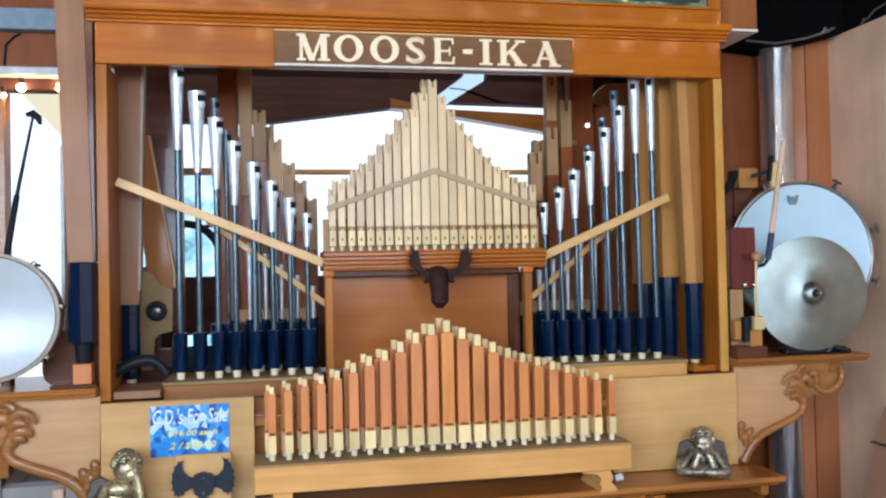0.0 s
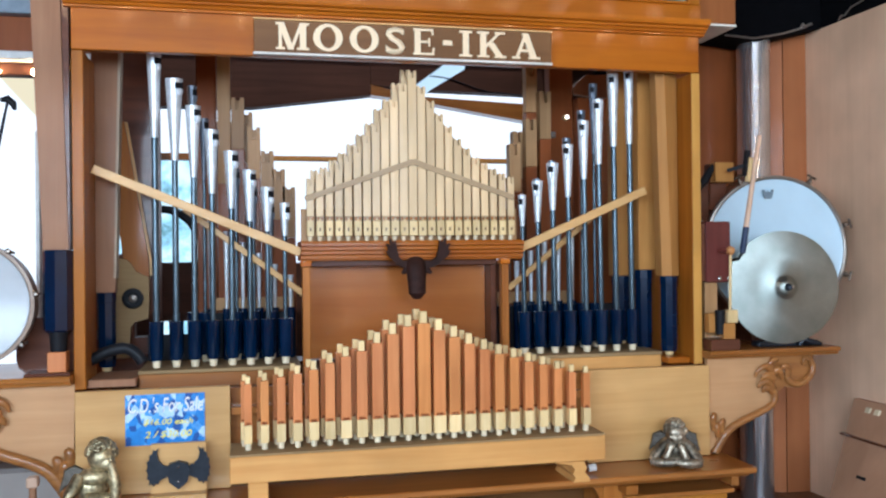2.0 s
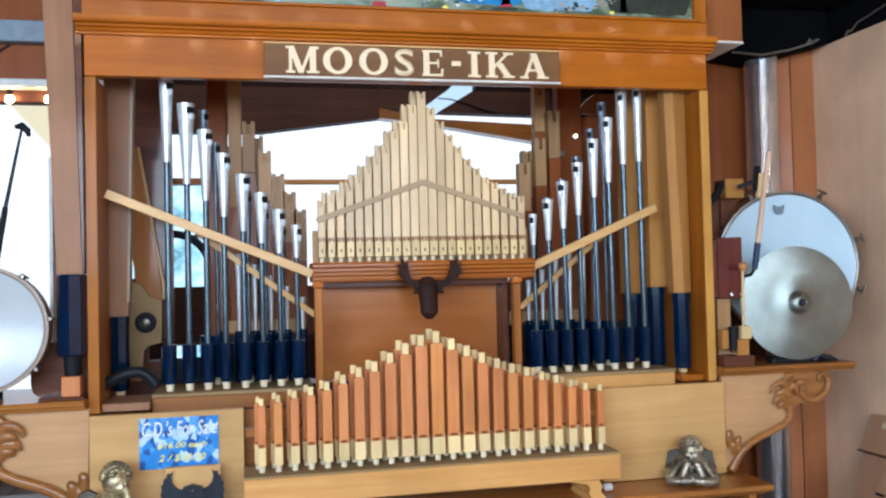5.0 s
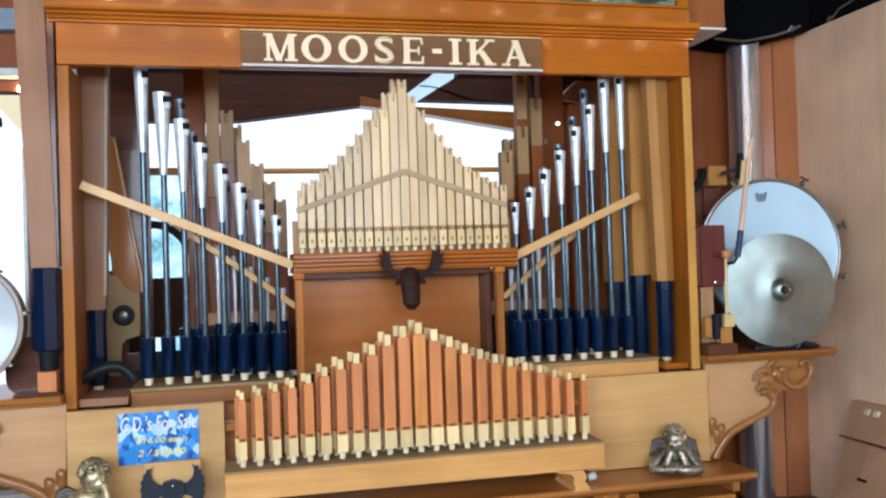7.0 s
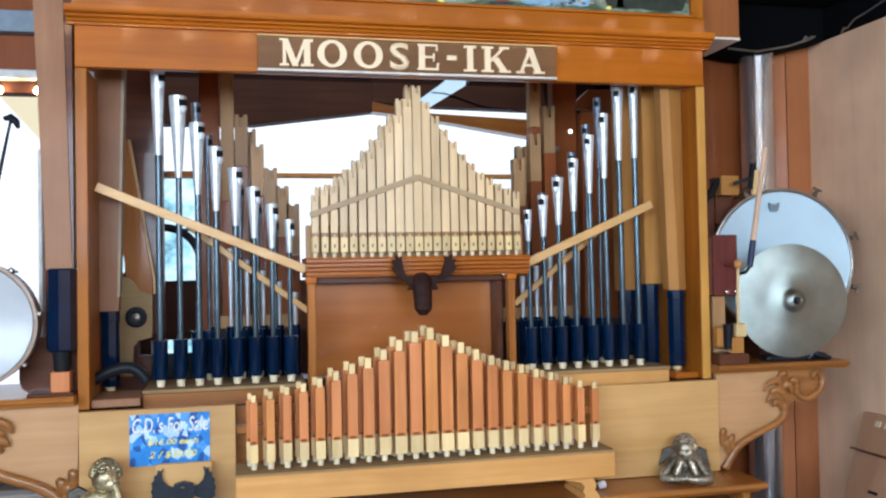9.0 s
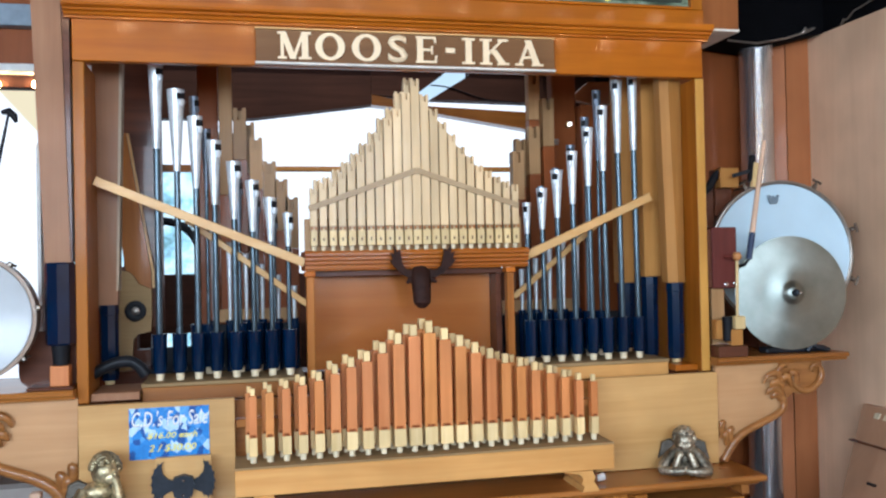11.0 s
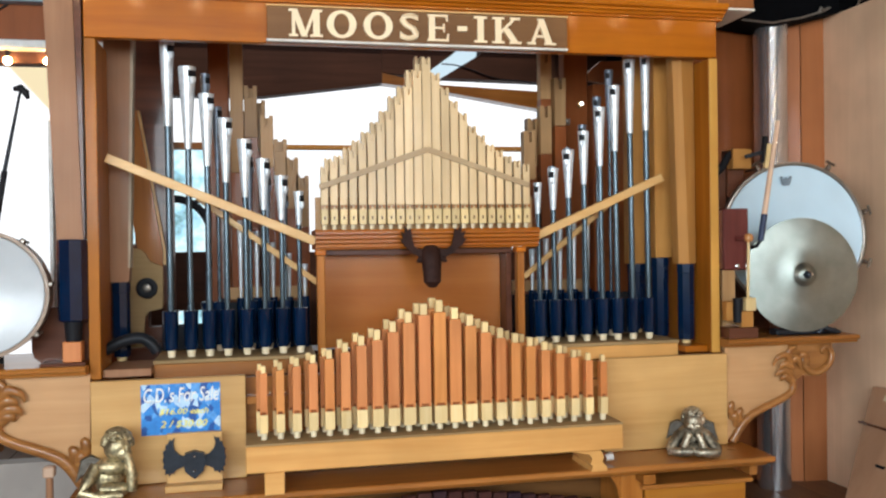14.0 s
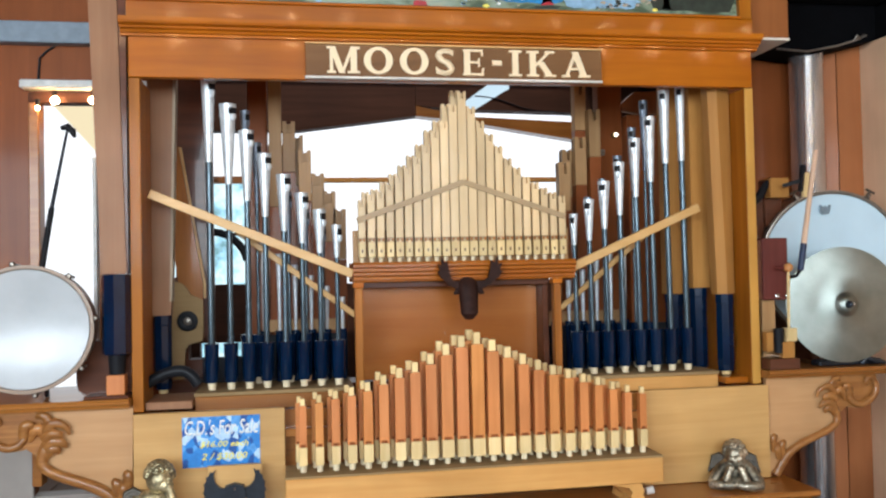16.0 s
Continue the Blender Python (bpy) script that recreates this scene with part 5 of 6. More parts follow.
def cherub(name, at, mat, label, side, s, turn):
    """A small winged figure leaning on its arms, as one plain mesh; side turns the head and lifts one hand to the chin."""
    x, y, z = at
    bm = B()

    def b3(dx, dy, dz, rx, ry, rz, t=0):
        ball(bm, (x + dx * s, y + dy * s, z + dz * s), rx * s, ry * s, rz * s, Matrix.Rotation(radians(t), 4, "Y"), 3)

    def rod(pts, radii):
        sweep(bm, [(x + s * p[0], y + s * p[1], z + s * p[2]) for p in pts], [r * s for r in radii], 12)

    hx, hz = (0.014, 0.122) if side else (0.0, 0.102)
    b3(-0.008 if side else 0, 0.01, 0.045, 0.040, 0.036, 0.046, 12 if side else 0)
    b3(0, -0.004, 0.072, 0.040, 0.03, 0.024)
    b3(hx * 0.6, -0.008, hz - 0.03, 0.017, 0.017, 0.02)
    b3(hx, -0.018, hz, 0.032, 0.034, 0.035)
    b3(hx + (0.012 if side else 0), -0.042, hz - 0.012, 0.019, 0.012, 0.017)
    b3(hx + (0.018 if side else 0), -0.052, hz - 0.003, 0.006, 0.006, 0.007)
    for k in range(70):
        a, e = rnd.uniform(-0.4, 3.6), rnd.uniform(-0.1, 1.5)
        b3(hx + 0.031 * math.cos(a) * math.cos(e), -0.012 + 0.031 * math.sin(a) * math.cos(e), hz + 0.006 + 0.034 * math.sin(e), 0.0088, 0.0088, 0.008)
    for k in range(60):
        a, e = rnd.uniform(-3.14, 3.14), rnd.uniform(0.55, 1.5)
        b3(hx + 0.032 * math.cos(a) * math.cos(e), -0.017 + 0.034 * math.sin(a) * math.cos(e), hz + 0.003 + 0.035 * math.sin(e), 0.0068, 0.0068, 0.0062)
    for q in (-1, 1):
        b3(hx + q * 0.012 + (0.008 if side else 0), -0.046, hz + 0.004, 0.0065, 0.004, 0.003)
    if side:
        rod([(-0.034, -0.01, 0.078), (-0.052, -0.025, 0.05), (-0.068, -0.04, 0.022), (-0.03, -0.055, 0.014), (0.022, -0.058, 0.014)], [0.015, 0.0165, 0.0155, 0.014, 0.010])
        rod([(0.034, -0.01, 0.076), (0.046, -0.03, 0.05), (0.042, -0.048, 0.022)], [0.014, 0.0145, 0.013])
        rod([(0.042, -0.048, 0.02), (0.044, -0.05, 0.06), (0.036, -0.047, 0.098), (0.03, -0.046, 0.112)], [0.013, 0.0125, 0.010, 0.011])
        rod([(-0.02, -0.02, 0.02), (0.01, -0.035, 0.02), (0.03, -0.03, 0.022)], [0.02, 0.02, 0.015])
    else:
        for q in (-1, 1):
            rod([(q * 0.030, -0.006, 0.066), (q * 0.048, -0.02, 0.05), (q * 0.066, -0.036, 0.026), (q * 0.072, -0.046, 0.015)], [0.017, 0.018, 0.017, 0.0145])
            rod([(q * 0.074, -0.045, 0.014), (q * 0.048, -0.062, 0.014), (q * 0.018, -0.068, 0.016), (q * 0.002, -0.066, 0.018)], [0.0145, 0.015, 0.0135, 0.010])
            b3(q * 0.016, -0.05, 0.062, 0.012, 0.011, 0.014)
            rod([(q * 0.03, -0.052, 0.028), (q * 0.024, -0.054, 0.046), (q * 0.017, -0.05, 0.062)], [0.013, 0.011, 0.010])
            b3(q * 0.012, -0.045, hz - 0.008, 0.011, 0.009, 0.010)
        b3(0, -0.03, 0.018, 0.034, 0.03, 0.019)
    body = len(bm.faces)
    for q in (-1,) if side else (-1, 1):
        for f in range(7):
            u, bend = f / 6, rnd.uniform(-0.002, 0.002)
            rod([(q * 0.020, 0.020, 0.078 - 0.004 * f), (q * (0.044 + 0.004 * u), 0.030, 0.092 - 0.034 * u + bend), (q * (0.064 + 0.006 * u), 0.030, 0.084 - 0.034 * u + bend), (q * (0.070 + 0.010 * u), 0.025, 0.066 - 0.030 * u)], [0.006, 0.0075, 0.0068, 0.002])
    bmesh.ops.rotate(bm, verts=bm.verts, cent=(x, y, z), matrix=Matrix.Rotation(radians(turn), 3, "Z"))
    low = min(v.co.z for v in bm.verts)
    bmesh.ops.translate(bm, verts=bm.verts, vec=(0, 0, 0.9195 - low))
    ob = solid(name, bm, mat, label, "figurine", smooth=True)
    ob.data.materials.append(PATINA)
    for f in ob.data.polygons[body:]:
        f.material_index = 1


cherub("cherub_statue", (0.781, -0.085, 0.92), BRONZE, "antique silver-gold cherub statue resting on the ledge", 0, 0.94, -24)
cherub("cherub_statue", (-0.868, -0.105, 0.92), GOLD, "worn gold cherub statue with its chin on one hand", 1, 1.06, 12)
solid("small_cup", lathe(B(), [(0, 0.0), (0.0095, 0.0), (0.0105, 0.003), (0.0115, 0.022), (0.010, 0.022), (0.009, 0.005), (0, 0.004)], (0.486, -0.12, 0.9315), Matrix.Rotation(radians(80), 4, "Y"), 24), WHITEPAINT, "small pale cup lying by the chest foot", "cup", smooth=True)

# ---------------------------------------------------------------- drum side, right
solid("drum_shelf", profile_x(B(), [(0.30, 1.249), (-0.046, 1.249), (-0.052, 1.243), (-0.05, 1.236), (-0.04, 1.232), (-0.036, 1.224), (0.30, 1.224)], 0.923, 1.384), LEDGE, "brown wooden shelf for drum and cymbal with moulded edge", "shelf", "side shelves")


def disc_turn(to):
    return Vector(to).to_track_quat("Z", "Y").to_matrix().to_4x4()


def drum(name, c, r, depth, facing, label, lugs, shell, skin, rim=0.956, ring=None):
    d = thing(name, c, label, "drum")
    t = disc_turn(facing)
    part("shell", lathe(B(), [(r * 0.985, -0.012), (r * 0.985, -depth), (r * 0.9, -depth), (0, -depth)], c, t, 64), shell, d, "", True)
    part("head", lathe(B(), [(0, 0.0), (r * (rim - 0.026), 0.0), (r * (rim - 0.006), 0.002), (r * (rim - 0.001), -0.011)], c, t, 64), skin, d, "pale coated drum head", True)
    part("hoop", lathe(B(), [(r * rim, 0.004), (r * (rim + 0.019), 0.007), (r, 0.006), (r, -0.02), (r * 0.988, -0.022), (r * 0.986, -0.0115), (r * (rim + 0.0005), -0.0105), (r * rim, 0.004)], c, t, 64), ring or HOOP, d, "wide greyed wooden hoop" if ring else "dull nickel hoop", True)
    for a in lugs:
        a = radians(a)
        m = Matrix.Translation(c) @ t
        p0, p1 = m @ Vector((r * 1.03 * math.cos(a), r * 1.03 * math.sin(a), 0.012)), m @ Vector((r * 1.03 * math.cos(a), r * 1.03 * math.sin(a), -min(depth, 0.09)))
        rod = part("tension_rod", tube(B(), p0, p1, 0.004, 0.004, 8), HOOP, d, smooth=True)
        q0, q1 = m @ Vector((r * 1.0 * math.cos(a), r * 1.0 * math.sin(a), 0.004)), m @ Vector((r * 1.07 * math.cos(a), r * 1.07 * math.sin(a), 0.004))
        q2, along = m @ Vector((r * 1.105 * math.cos(a), r * 1.105 * math.sin(a), 0.004)), (m.to_3x3() @ Vector((-math.sin(a), math.cos(a), 0))) * 0.016
        bm = tube(B(), q0, q1, 0.009, 0.007, 8)
        if not ring:
            tube(bm, q1, q2, 0.0035, 0.0035, 8)
            tube(bm, q2 - along, q2 + along, 0.0045, 0.0045, 8)
        part("claw", bm, CLAW, rod, smooth=True)
    return d


bass = drum("bass_drum", (1.287, 0.15, 1.565), 0.252, 0.20, (-0.14, -1, 0.02), "large bass drum with pale head standing on the shelf", (18, 62, 118, 162, 200, 250, 290, 340), SHELLWOOD, SKIN)
badge = prism(B(), [(1.238, 1.768), (1.246, 1.766), (1.251, 1.757), (1.258, 1.765), (1.265, 1.757), (1.272, 1.768), (1.280, 1.768), (1.276, 1.748), (1.270, 1.737), (1.247, 1.737), (1.241, 1.748)], 0.147, 0.150)
part("printed_mark", badge, CREST, bass, "grey printed crest")
part("cradle", box(B(), 1.20, 1.37, 0.16, 0.30, 1.2495, 1.33, 0.004), CARVEDARK, bass)

cy = thing("cymbal", (1.207, -0.01, 1.442), "grey-bronze cymbal hung upright before the drum", "cymbal")
ct = disc_turn((-0.18, -1, 0.03))
plate_mesh = mesh_of("plate", lathe(B(), [(0.003, 0.034), (0.012, 0.034), (0.026, 0.028), (0.034, 0.018), (0.042, 0.0145), (0.10, 0.010), (0.16, 0.003), (0.1815, 0.0), (0.1815, -0.0012), (0.16, 0.0015), (0.10, 0.0085), (0.042, 0.013), (0.033, 0.016), (0.024, 0.026), (0.003, 0.0325)], (0, 0, 0), None, 96), CYMBAL, True)
plate = new("plate", plate_mesh)
plate.parent, plate.matrix_local = cy, ct
tagged(plate)
part("felt_washer", lathe(B(), [(0, 0.044), (0.009, 0.044), (0.012, 0.04), (0.012, 0.0345), (0, 0.0345)], (1.207, -0.01, 1.442), ct, 20), GUNMETAL, cy, "", True)
part("wing_nut", lathe(B(), [(0, 0.056), (0.006, 0.054), (0.007, 0.0465), (0, 0.0465)], (1.207, -0.01, 1.442), ct, 16), GUNMETAL, cy, "", True)
part("stand_rod", tube(B(), (1.21, 0.025, 1.27), (1.21, 0.025, 1.46), 0.008, 0.008, 12), BLACK, cy, smooth=True)
part("mount_pin", tube(B(), (1.212, 0.035, 1.443), (1.202, -0.07, 1.445), 0.0028, 0.0028, 10), CHROME, cy, smooth=True)
part("stand_foot", box(B(), 1.12, 1.34, -0.005, 0.045, 1.2495, 1.268, 0.005), GUNMETAL, cy)
part("foot_claw", sweep(B(), [(1.26, -0.01, 1.255), (1.275, -0.015, 1.275), (1.30, -0.02, 1.262), (1.335, -0.02, 1.256)], [0.01, 0.012, 0.01, 0.006], 10), GUNMETAL, cy, smooth=True)

st = thing("drum_beater", (1.09, -0.03, 1.56), "wooden drum stick with a dark blue taped grip", "drum stick")
part("stick", tube(B(), (1.069, -0.02, 1.635), (1.132, 0.0, 1.93), 0.0088, 0.0066, 14), STICKWOOD, st, smooth=True)
part("grip", tube(B(), (1.051, -0.026, 1.553), (1.069, -0.02, 1.6349), 0.0095, 0.0098, 14), ORANGEGRIP, st, "dark blue taped grip", True)
part("arm", sweep(B(), [(1.051, -0.026, 1.553), (1.047, -0.01, 1.535), (1.04, 0.03, 1.53)], [0.005, 0.005, 0.005], 8), BLACK, st)
part("bracket", bar(B(), (1.04, 0.03, 1.53), (1.03, 0.06, 1.53), 0.016, 0.016), BLACK, st)

wbk = thing("temple_block", (0.985, 0.04, 1.25), "maroon wooden block with a ball striker on a stand", "wood block")
part("block", box(B(), 0.940, 1.026, 0.0, 0.07, 1.462, 1.655, 0.003), MAROON, wbk)
part("cheek", box(B(), 0.926, 0.9395, 0.005, 0.08, 1.465, 1.65, 0.002), CARVEDARK, wbk)
part("post", box(B(), 0.945, 0.99, 0.02, 0.06, 1.2495, 1.4615, 0.002), DULLPIPE, wbk)
for x in (0.985, 1.018):
    part("screw", ball(B(), (x, -0.002, 1.474), 0.008, 0.004, 0.008, sub=2), CHROME, wbk, smooth=True)
part("ball", ball(B(), (1.004, -0.035, 1.562), 0.0145), BALLWOOD, wbk, smooth=True)
part("ball_stem", tube(B(), (1.0, -0.035, 1.375), (1.004, -0.035, 1.549), 0.0045, 0.0045, 10), CREAM, wbk, smooth=True)
part("ball_pin", tube(B(), (0.978, -0.01, 1.562), (0.995, -0.035, 1.562), 0.006, 0.006, 10), MAROON, wbk, smooth=True)
part("stem_block", box(B(), 0.985, 1.02, -0.05, -0.018, 1.336, 1.376, 0.002), CREAM, wbk)
part("stem_block", box(B(), 0.972, 1.013, -0.045, -0.012, 1.285, 1.335, 0.002), BIGPIPE, wbk)
part("side_block", box(B(), 0.930, 0.952, -0.03, 0.0, 1.305, 1.365, 0.002), BIGPIPE, wbk)
part("magnet", tube(B(), (0.968, -0.03, 1.30), (0.968, -0.03, 1.375), 0.014, 0.016, 14), BLACK, wbk, smooth=True)
part("base", box(B(), 0.93, 1.03, -0.045, 0.02, 1.2495, 1.284, 0.002), CARVEDARK, wbk)
part("wire", tube(B(), (0.92, -0.035, 1.295), (0.99, -0.035, 1.29), 0.0022, 0.0022, 6), CHROME, wbk)

ev = thing("drum_lever", (1.11, 0.12, 1.80), "wooden lever block with black linkage over the drum", "linkage")
part("block", box(B(), 1.075, 1.145, 0.17, 0.21, 1.795, 1.862, 0.003), BIGPIPE, ev)
part("bracket", bar(B(), (1.095, 0.13, 1.83), (1.145, 0.10, 1.845), 0.012, 0.014), BLACK, ev)
part("bracket", bar(B(), (1.142, 0.10, 1.81), (1.152, 0.10, 1.895), 0.015, 0.014), BLACK, ev)
part("wedge", bar(B(), (1.150, 0.095, 1.79), (1.160, 0.095, 1.87), 0.016, 0.014), CREAM, ev)
part("arm", sweep(B(), [(0.985, 0.19, 1.765), (1.015, 0.19, 1.775), (1.045, 0.19, 1.80), (1.07, 0.19, 1.84), (1.09, 0.19, 1.86)], [0.008, 0.014, 0.015, 0.012, 0.008], 8), BLACK, ev, smooth=True)
part("post", box(B(), 0.985, 1.075, 0.215, 0.26, 1.2495, 1.80, 0.003), CARVEDARK, ev)
part("post", box(B(), 1.076, 1.14, 0.2105, 0.25, 1.70, 1.86, 0.003), CARVEDARK, ev)


def blend(f):
    """Weights of a smooth curve through four points."""
    return (-0.5 * f + f * f - 0.5 * f ** 3, 1 - 2.5 * f * f + 1.5 * f ** 3, 0.5 * f + 2 * f * f - 1.5 * f ** 3, -0.5 * f * f + 0.5 * f ** 3)


def carved_bracket(s, ox, label, stout=1.0):
    """A scrolled, leafy bracket; s mirrors it, ox is where it meets the case."""
    def X(x):
        return ox + s * x
    br = thing("carved_bracket", (X(0.1), -0.02, 0.95), label, "bracket", "carved brackets")
    low = [(0.006, 0.93), (0.045, 0.965), (0.08, 0.998), (0.12, 1.02), (0.17, 1.04), (0.21, 1.06), (0.231, 1.075), (0.25, 1.105), (0.272, 1.122), (0.302, 1.116), (0.337, 1.123), (0.367, 1.149), (0.378, 1.184), (0.378, 1.223)]
    part("web", prism(B(), [(X(x), z) for x, z in [(0.0, 1.223)] + low], -0.005, 0.012), WEBWOOD, br, "pinkish tan wooden web")
    part("scroll_plate", prism(B(), [(X(x), z) for x, z in [(0.222, 1.222), (0.222, 1.13), (0.25, 1.107), (0.272, 1.1235), (0.302, 1.1175), (0.336, 1.1245), (0.365, 1.150), (0.376, 1.184), (0.376, 1.222)]], -0.009, -0.0052), CARVED, br)

    def curl(name, line, radii, y, flat=0.8):
        n = 4 * (len(line) - 1)
        pts, rad = [], []
        for i in range(n + 1):
            k, f = min(i // 4, len(line) - 2), i / 4 - min(i // 4, len(line) - 2)
            a, b, c, d = (line[max(0, min(len(line) - 1, k + m))] for m in (-1, 0, 1, 2))
            pts.append((X(sum(w * p[0] for w, p in zip(blend(f), (a, b, c, d)))), y - 0.006 * math.sin(math.pi * i / n), sum(w * p[1] for w, p in zip(blend(f), (a, b, c, d)))))
            rad.append(radii[k] + (radii[k + 1] - radii[k]) * f)
        part(name, sweep(B(), pts, rad, 10, flat), CARVED, br, "", True)

    curl("stem", [(0.020, 0.925), (0.042, 0.962), (0.066, 0.992), (0.10, 1.014), (0.148, 1.034), (0.197, 1.054), (0.226, 1.074), (0.231, 1.096), (0.222, 1.120), (0.218, 1.150)], [stout * r for r in (0.013, 0.013, 0.0125, 0.012, 0.0115, 0.011, 0.011, 0.012, 0.014, 0.008)], -0.012)
    curl("scroll", [(0.269, 1.179), (0.273, 1.154), (0.291, 1.135), (0.316, 1.129), (0.344, 1.141), (0.365, 1.165), (0.368, 1.191), (0.354, 1.210), (0.339, 1.207), (0.336, 1.195), (0.344, 1.190)], [0.006, 0.009, 0.0105, 0.011, 0.011, 0.0105, 0.0095, 0.008, 0.007, 0.006, 0.004], -0.013)
    for line, y in (([(0.222, 1.150), (0.212, 1.185), (0.218, 1.206), (0.236, 1.213), (0.244, 1.204)], -0.016), ([(0.222, 1.165), (0.206, 1.188), (0.188, 1.190), (0.168, 1.178), (0.160, 1.158)], -0.020),
                    ([(0.224, 1.146), (0.204, 1.163), (0.186, 1.160), (0.181, 1.147)], -0.024), ([(0.222, 1.122), (0.202, 1.142), (0.180, 1.139), (0.168, 1.124)], -0.020), ([(0.224, 1.104), (0.206, 1.122), (0.192, 1.119), (0.188, 1.108)], -0.017),
                    ([(0.276, 1.156), (0.271, 1.184), (0.258, 1.188), (0.253, 1.172)], -0.020), ([(0.226, 1.16), (0.240, 1.178), (0.252, 1.166), (0.262, 1.142)], -0.014),
                    ([(0.018, 0.998), (0.011, 1.03), (0.016, 1.045), (0.025, 1.034)], -0.014), ([(0.046, 0.985), (0.040, 1.012), (0.047, 1.024), (0.053, 1.012)], -0.012), ([(0.030, 0.975), (0.024, 1.008), (0.031, 1.022)], -0.016)):
        curl("leaf", line, [stout * r for r in [0.0095, 0.0115, 0.0095, 0.0065, 0.004][: len(line) - 1] + [0.0025]], y, 0.6)
    return br


carved_bracket(1, 0.936, "carved brown bracket with scroll and leaves under shelf")

duct = thing("metal_duct", (1.40, 0.47, FLOOR), "shiny galvanised round duct standing in the corner", "duct")
part("pipe", lathe(B(), [(0, FLOOR + 0.002), (0.061, FLOOR + 0.002), (0.061, 1.60), (0.0625, 1.603), (0.0625, 1.612), (0.061, 1.615), (0.061, 2.42), (0, 2.42)], (1.405, 0.46, 0), seg=48), DUCT, duct, "", True)
part("seam", box(B(), 1.362, 1.369, 0.405, 0.418, FLOOR + 0.002, 2.42, 0.001), DUCT, duct)

vb = thing("black_valance", (1.5, 0.35, 2.4), "black cloth valance hung under the ceiling", "valance")
part("cloth", prism(B(), [(1.09, 2.372), (1.24, 2.352), (1.38, 2.338), (1.52, 2.368), (1.645, 2.398), (1.645, 2.95), (1.09, 2.95)], 0.385, 0.54), CLOTH, vb)
part("cloth", box(B(), 1.18, 1.645, 0.10, 0.38, 2.52, 2.95, 0.01), CLOTH, vb)
part("rod", sweep(B(), [(1.24, 0.378, 2.352), (1.36, 0.378, 2.345), (1.48, 0.377, 2.368), (1.56, 0.376, 2.392), (1.60, 0.375, 2.41)], [0.004] * 5, 6), HOOP, vb, "thin pale cord")
part("cord", sweep(B(), [(1.645, 0.285, 2.398), (1.64, 0.262, 2.412), (1.643, 0.248, 2.409), (1.638, 0.206, 2.428), (1.645, 0.16, 2.437), (1.643, 0.06, 2.452), (1.645, -0.1, 2.46)], [0.003, 0.005, 0.003, 0.003, 0.003, 0.003, 0.003], 6), HOOP, vb, "thin pale cord")
part("knot", sweep(B(), [(1.545, 0.372, 2.388), (1.555, 0.366, 2.404), (1.57, 0.37, 2.396), (1.585, 0.37, 2.41)], [0.003, 0.006, 0.006, 0.002], 8), HOOP, vb, "knotted cord end")

lean = thing("plywood_sheet", (1.6, -0.05, FLOOR), "pale plywood sheet with a dark batten, leaning on the wall", "sheet")


def slant(bm, a, b, c, d, thick):
    """A flat board with the four corners a to d, thickened to the right."""
    top = [bm.verts.new(p) for p in (a, b, c, d)]
    low = [bm.verts.new((p[0] + thick, p[1], p[2])) for p in (a, b, c, d)]
    bm.faces.new(top), bm.faces.new(low[::-1])
    for k in range(4):
        bm.faces.new((top[k], low[k], low[(k + 1) % 4], top[(k + 1) % 4]))
    bmesh.ops.recalc_face_normals(bm, faces=bm.faces)
    return bm


part("board", slant(B(), (1.42, 0.10, FLOOR), (1.628, 0.20, 1.03), (1.628, -0.55, 1.03), (1.42, -0.55, FLOOR), 0.02), SHEET, lean)
part("batten", slant(B(), (1.557, 0.19, 0.909), (1.560, 0.19, 0.914), (1.560, -0.5, 0.914), (1.557, -0.5, 0.909), 0.02), CARVEDARK, lean)
for yy in (0.12, 0.075):
    part("hinge_plate", slant(B(), (1.603, yy, 0.995), (1.612, yy, 1.012), (1.612, yy - 0.022, 1.012), (1.603, yy - 0.022, 0.995), 0.01), WHITE, lean)
part("slot", slant(B(), (1.505, 0.04, 0.795), (1.509, 0.04, 0.803), (1.509, 0.0, 0.803), (1.505, 0.0, 0.795), 0.01), BLACK, lean)

tray = thing("cardboard_tray", (1.08, -0.1, FLOOR), "open grey cardboard tray full of loose sticks", "box")
tm = Matrix.Translation((1.068, -0.155, FLOOR)) @ Matrix.Rotation(radians(-14), 4, "Z")


def put_in(bm, m=None):
    bmesh.ops.transform(bm, matrix=m or tm, verts=bm.verts)
    return bm


part("bottom", put_in(box(B(), -0.125, 0.125, -0.25, 0.25, 0.002, 0.006)), CARD, tray)
for x0, x1, y0, y1 in ((-0.125, -0.12, -0.25, 0.25), (0.12, 0.125, -0.25, 0.25), (-0.12, 0.12, -0.25, -0.245), (-0.12, 0.12, 0.245, 0.25)):
    part("side", put_in(box(B(), x0, x1, y0, y1, 0.0062, 0.083, 0.001)), CARD, tray)
for k in range(48):
    x, y, a = rnd.uniform(-0.105, 0.105), rnd.uniform(-0.165, 0.165), rnd.gauss(0.05, 0.14)
    z = 0.010 + 0.0008 * k
    dx, dy = 0.068 * math.sin(a), 0.068 * math.cos(a)
    x = max(-0.1, min(0.1, x))
    solid("loose_stick", put_in(bar(B(), (x - dx, y - dy, z), (x + dx, y + dy, z + 0.004), 0.009, 0.005, up=(0, 0, 1))), (BIGPIPE, REDPLY, REDWOOD, GREYPIPE)[k % 4], "loose wooden stick lying in the tray", "stick", "sticks in the tray")
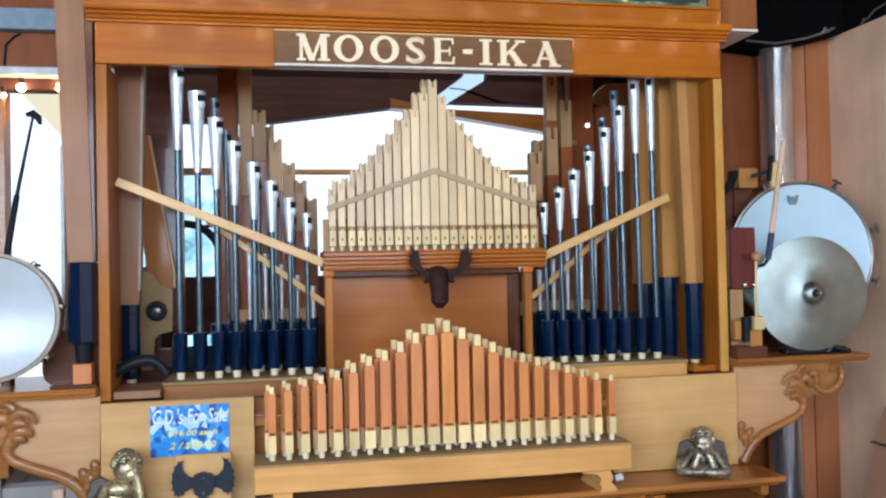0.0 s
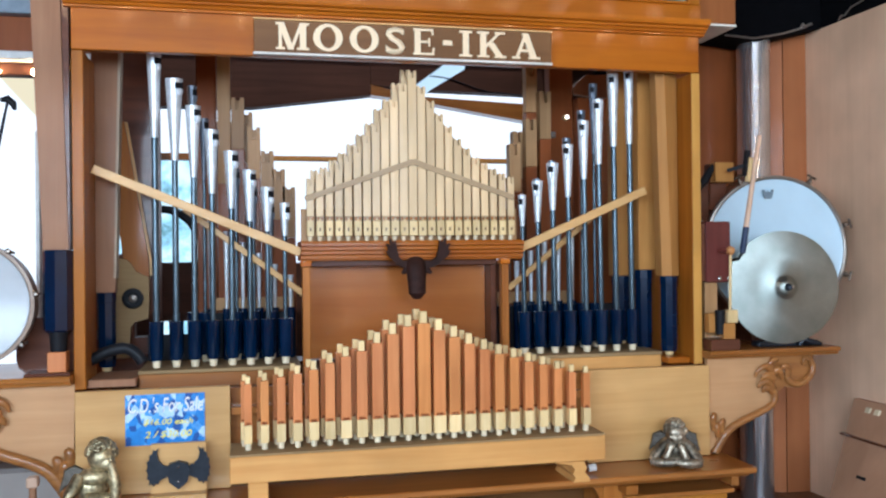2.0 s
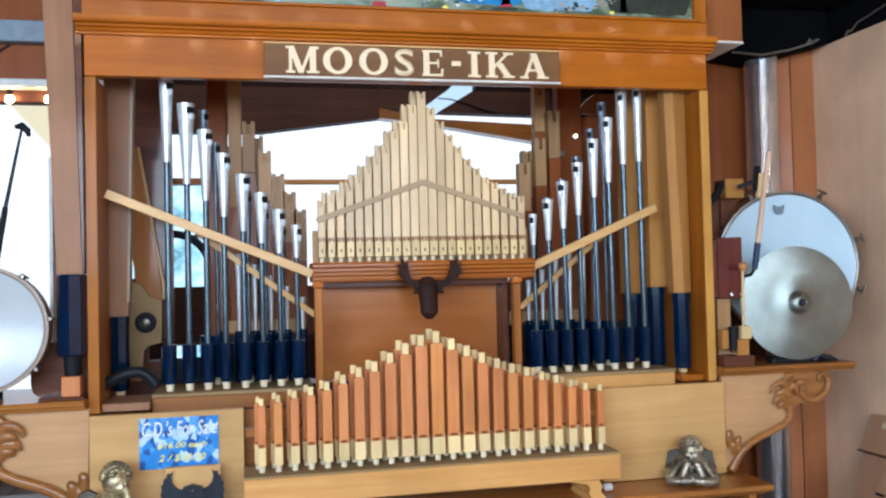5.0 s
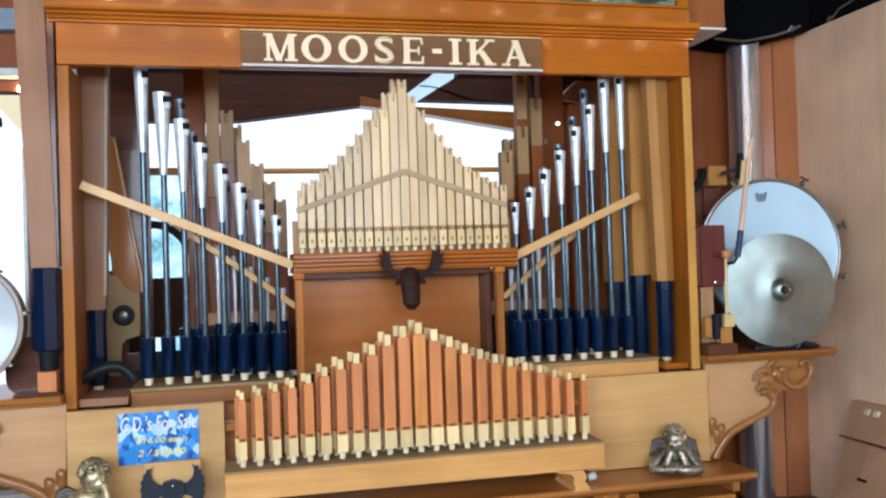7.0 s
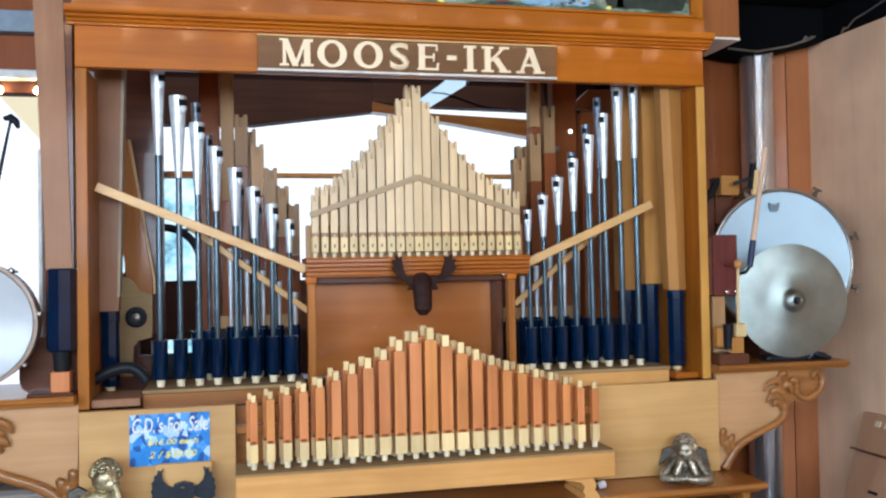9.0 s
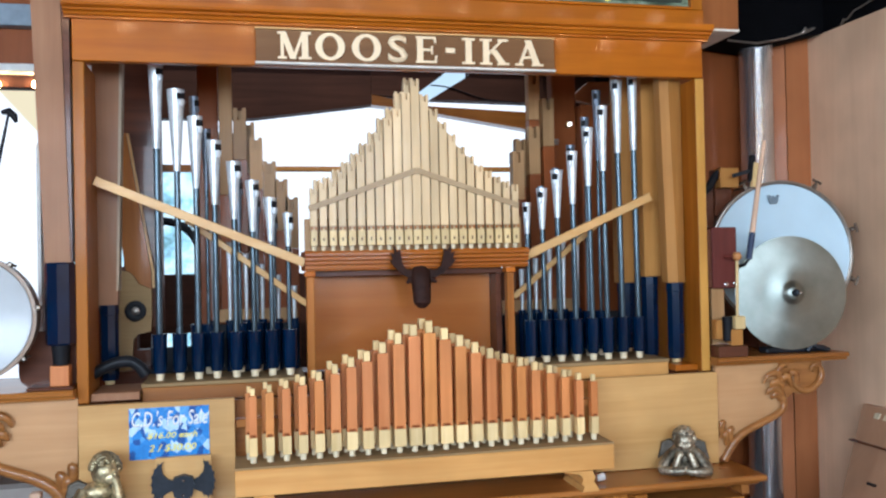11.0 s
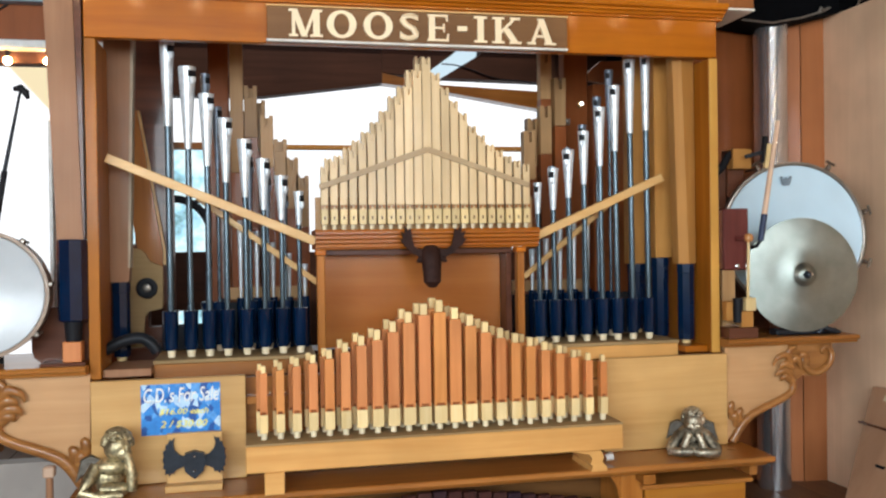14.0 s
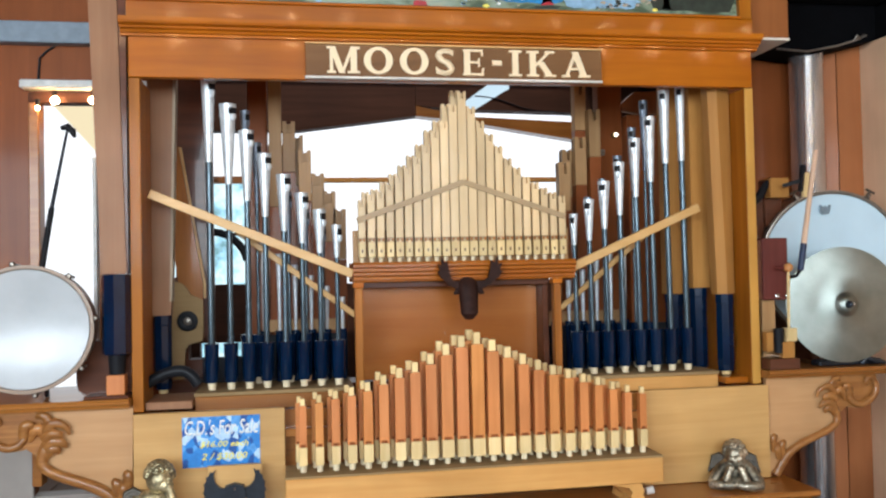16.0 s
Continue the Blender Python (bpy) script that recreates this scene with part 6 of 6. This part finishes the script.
solid("tray_lid_strip", put_in(box(B(), -0.125, 0.125, -0.014, 0.014, 0.0835, 0.0895, 0.001), tm @ Matrix.Translation((-0.02, -0.12, 0)) @ Matrix.Rotation(radians(-17), 4, "Z")), CARD, "pale strip laid across the tray", "strip")
solid("front_rail", bar(B(), (0.715, -0.53, 0.727), (1.64, -0.53, 0.70), 0.06, 0.05, bevel=0.004), PALEBLUE, "pale blue painted rail along the stage edge", "rail", kind="structure")
for xr in (0.74, 1.60):
    solid("rail_post", box(B(), xr - 0.02, xr + 0.02, -0.55, -0.51, 0.0, 0.705, 0.003), PALEBLUE, "pale blue post carrying the stage rail", "rail post", "rail posts", "structure")

# ---------------------------------------------------------------- drum side, left
solid("drum_shelf", profile_x(B(), [(0.30, 1.249), (-0.046, 1.249), (-0.052, 1.243), (-0.05, 1.236), (-0.04, 1.232), (-0.036, 1.224), (0.30, 1.224)], -1.46, -0.937), LEDGE, "brown wooden shelf beside the case with moulded edge", "shelf", "side shelves")
carved_bracket(-1, -0.933, "carved brown bracket with scroll and leaves under shelf", 1.3)
drum("snare_drum", (-1.190, -0.06, 1.444), 0.168, 0.11, (0.10, -1, 0.03), "snare drum with white head set upright on the shelf", (8, 52, 100, 140, 188, 232, 278, 322), HOOPWOOD, SNARESKIN, 0.938, HOOPWOOD)
cr = thing("drum_cradle", (-1.05, 0.04, 1.25), "dark mahogany cradle with a rounded side", "cradle")
part("cheek", prism(B(), [(-1.065, 1.2495), (-0.94, 1.2495), (-0.94, 1.40), (-1.09, 1.40), (-1.09, 1.285), (-1.084, 1.265)][::-1], 0.045, 0.062), CARVEDARK, cr)
part("foot", box(B(), -1.055, -0.94, -0.03, 0.10, 1.2492, 1.2575, 0.002), CARVEDARK, cr)

bp = thing("bass_pipe", (-0.973, 0.0, 1.26), "tall tan wooden pipe with a navy boot outside the case", "organ pipe", "large wooden bass pipes")
part("foot_block", box(B(), -0.998, -0.951, -0.025, 0.025, 1.258, 1.312, 0.002), REDWOOD, bp, "small red-brown foot block")
part("neck", tube(B(), (-0.974, 0, 1.312), (-0.974, 0, 1.366), 0.02, 0.024, 16), BLACK, bp, smooth=True)
part("boot", lathe(B(), [(0, 1.366), (0.035, 1.366), (0.0385, 1.37), (0.0385, 1.58), (0.036, 1.584), (0, 1.584)], (-0.974, 0.0, 0), seg=8), NAVY, bp, "navy blue faceted boot")
part("body", prism(B(), [(-1.010, 1.5845), (-0.946, 1.5845), (-0.978, 2.93), (-1.062, 2.93)], -0.005, 0.06), GREYPIPE, bp)
# dark sliver paints the shade down the pipe's right side
part("body_side", prism(B(), [(-0.9455, 1.5845), (-0.942, 1.5845), (-0.942, 2.93), (-0.9775, 2.93)], 0.0, 0.06), CARVEDARK, bp)

pole = thing("floor_pole", (-1.032, -0.04, FLOOR), "slim tan pole with a square cap beside the organ", "pole")
part("shaft", tube(B(), (-1.034, -0.04, FLOOR), (-1.032, -0.04, 0.962), 0.0095, 0.0095, 14), GREYPIPE, pole, smooth=True)
part("cap", box(B(), -1.046, -1.018, -0.055, -0.025, 0.9622, 0.99, 0.003), STICKWOOD, pole)
sb = thing("snare_beater", (-1.15, 0.12, 1.6), "thin black snare beater with a dark head", "drum stick")
part("stick", tube(B(), (-1.153, 0.06, 1.77), (-1.120, 0.10, 1.992), 0.0055, 0.0035, 12), GUNMETAL, sb, smooth=True)
part("grip", tube(B(), (-1.173, 0.03, 1.60), (-1.153, 0.06, 1.7699), 0.0085, 0.008, 12), BLACK, sb, smooth=True)
part("head", sweep(B(), [(-1.137, 0.10, 1.999), (-1.120, 0.10, 2.003), (-1.105, 0.10, 1.990), (-1.100, 0.10, 1.973)], [0.006, 0.011, 0.010, 0.005], 10), BLACK, sb, smooth=True)
part("mount", tube(B(), (-1.173, 0.03, 1.60), (-1.173, 0.075, 1.25), 0.006, 0.006, 10), BLACK, sb, smooth=True)

# ---------------------------------------------------------------- lamps
# the last, smallest one is a glint drawn as a bulb
for x, y, z in ((-1.258, 0.52, 2.163), (-1.139, 0.52, 2.165), (-1.315, 0.535, 2.14)):
    lb = thing("string_bulb", (x, y, z), "small warm bulb or drawn glint under the head board", "bulb", "string light bulbs")
    r = 0.013 if x > -1.3 else 0.007
    part("globe", ball(B(), (x, y, z - 0.004), r), BULB, lb, "glowing glass globe", True)
    part("cap", tube(B(), (x, y, z + r * 0.6), (x, y, z + r * 0.6 + 0.02), 0.007, 0.008, 10), BLACK, lb)
for k in range(14):
    x = -1.41 + 0.23 * k
    lb = thing("string_bulb", (x, -1.2, 2.56), "small warm glowing bulb on a ceiling string", "bulb", "string light bulbs")
    part("globe", ball(B(), (x, -1.2, 2.55), 0.014), BULB, lb, "glowing glass globe", True)
    part("cap", tube(B(), (x, -1.2, 2.562), (x, -1.2, 2.59), 0.008, 0.008, 10), BLACK, lb)
solid("string_cable", tube(B(), (-2.99, -1.2, 2.594), (1.65, -1.2, 2.594), 0.004, 0.004, 8), BLACK, "black cable carrying the ceiling bulbs", "cable")
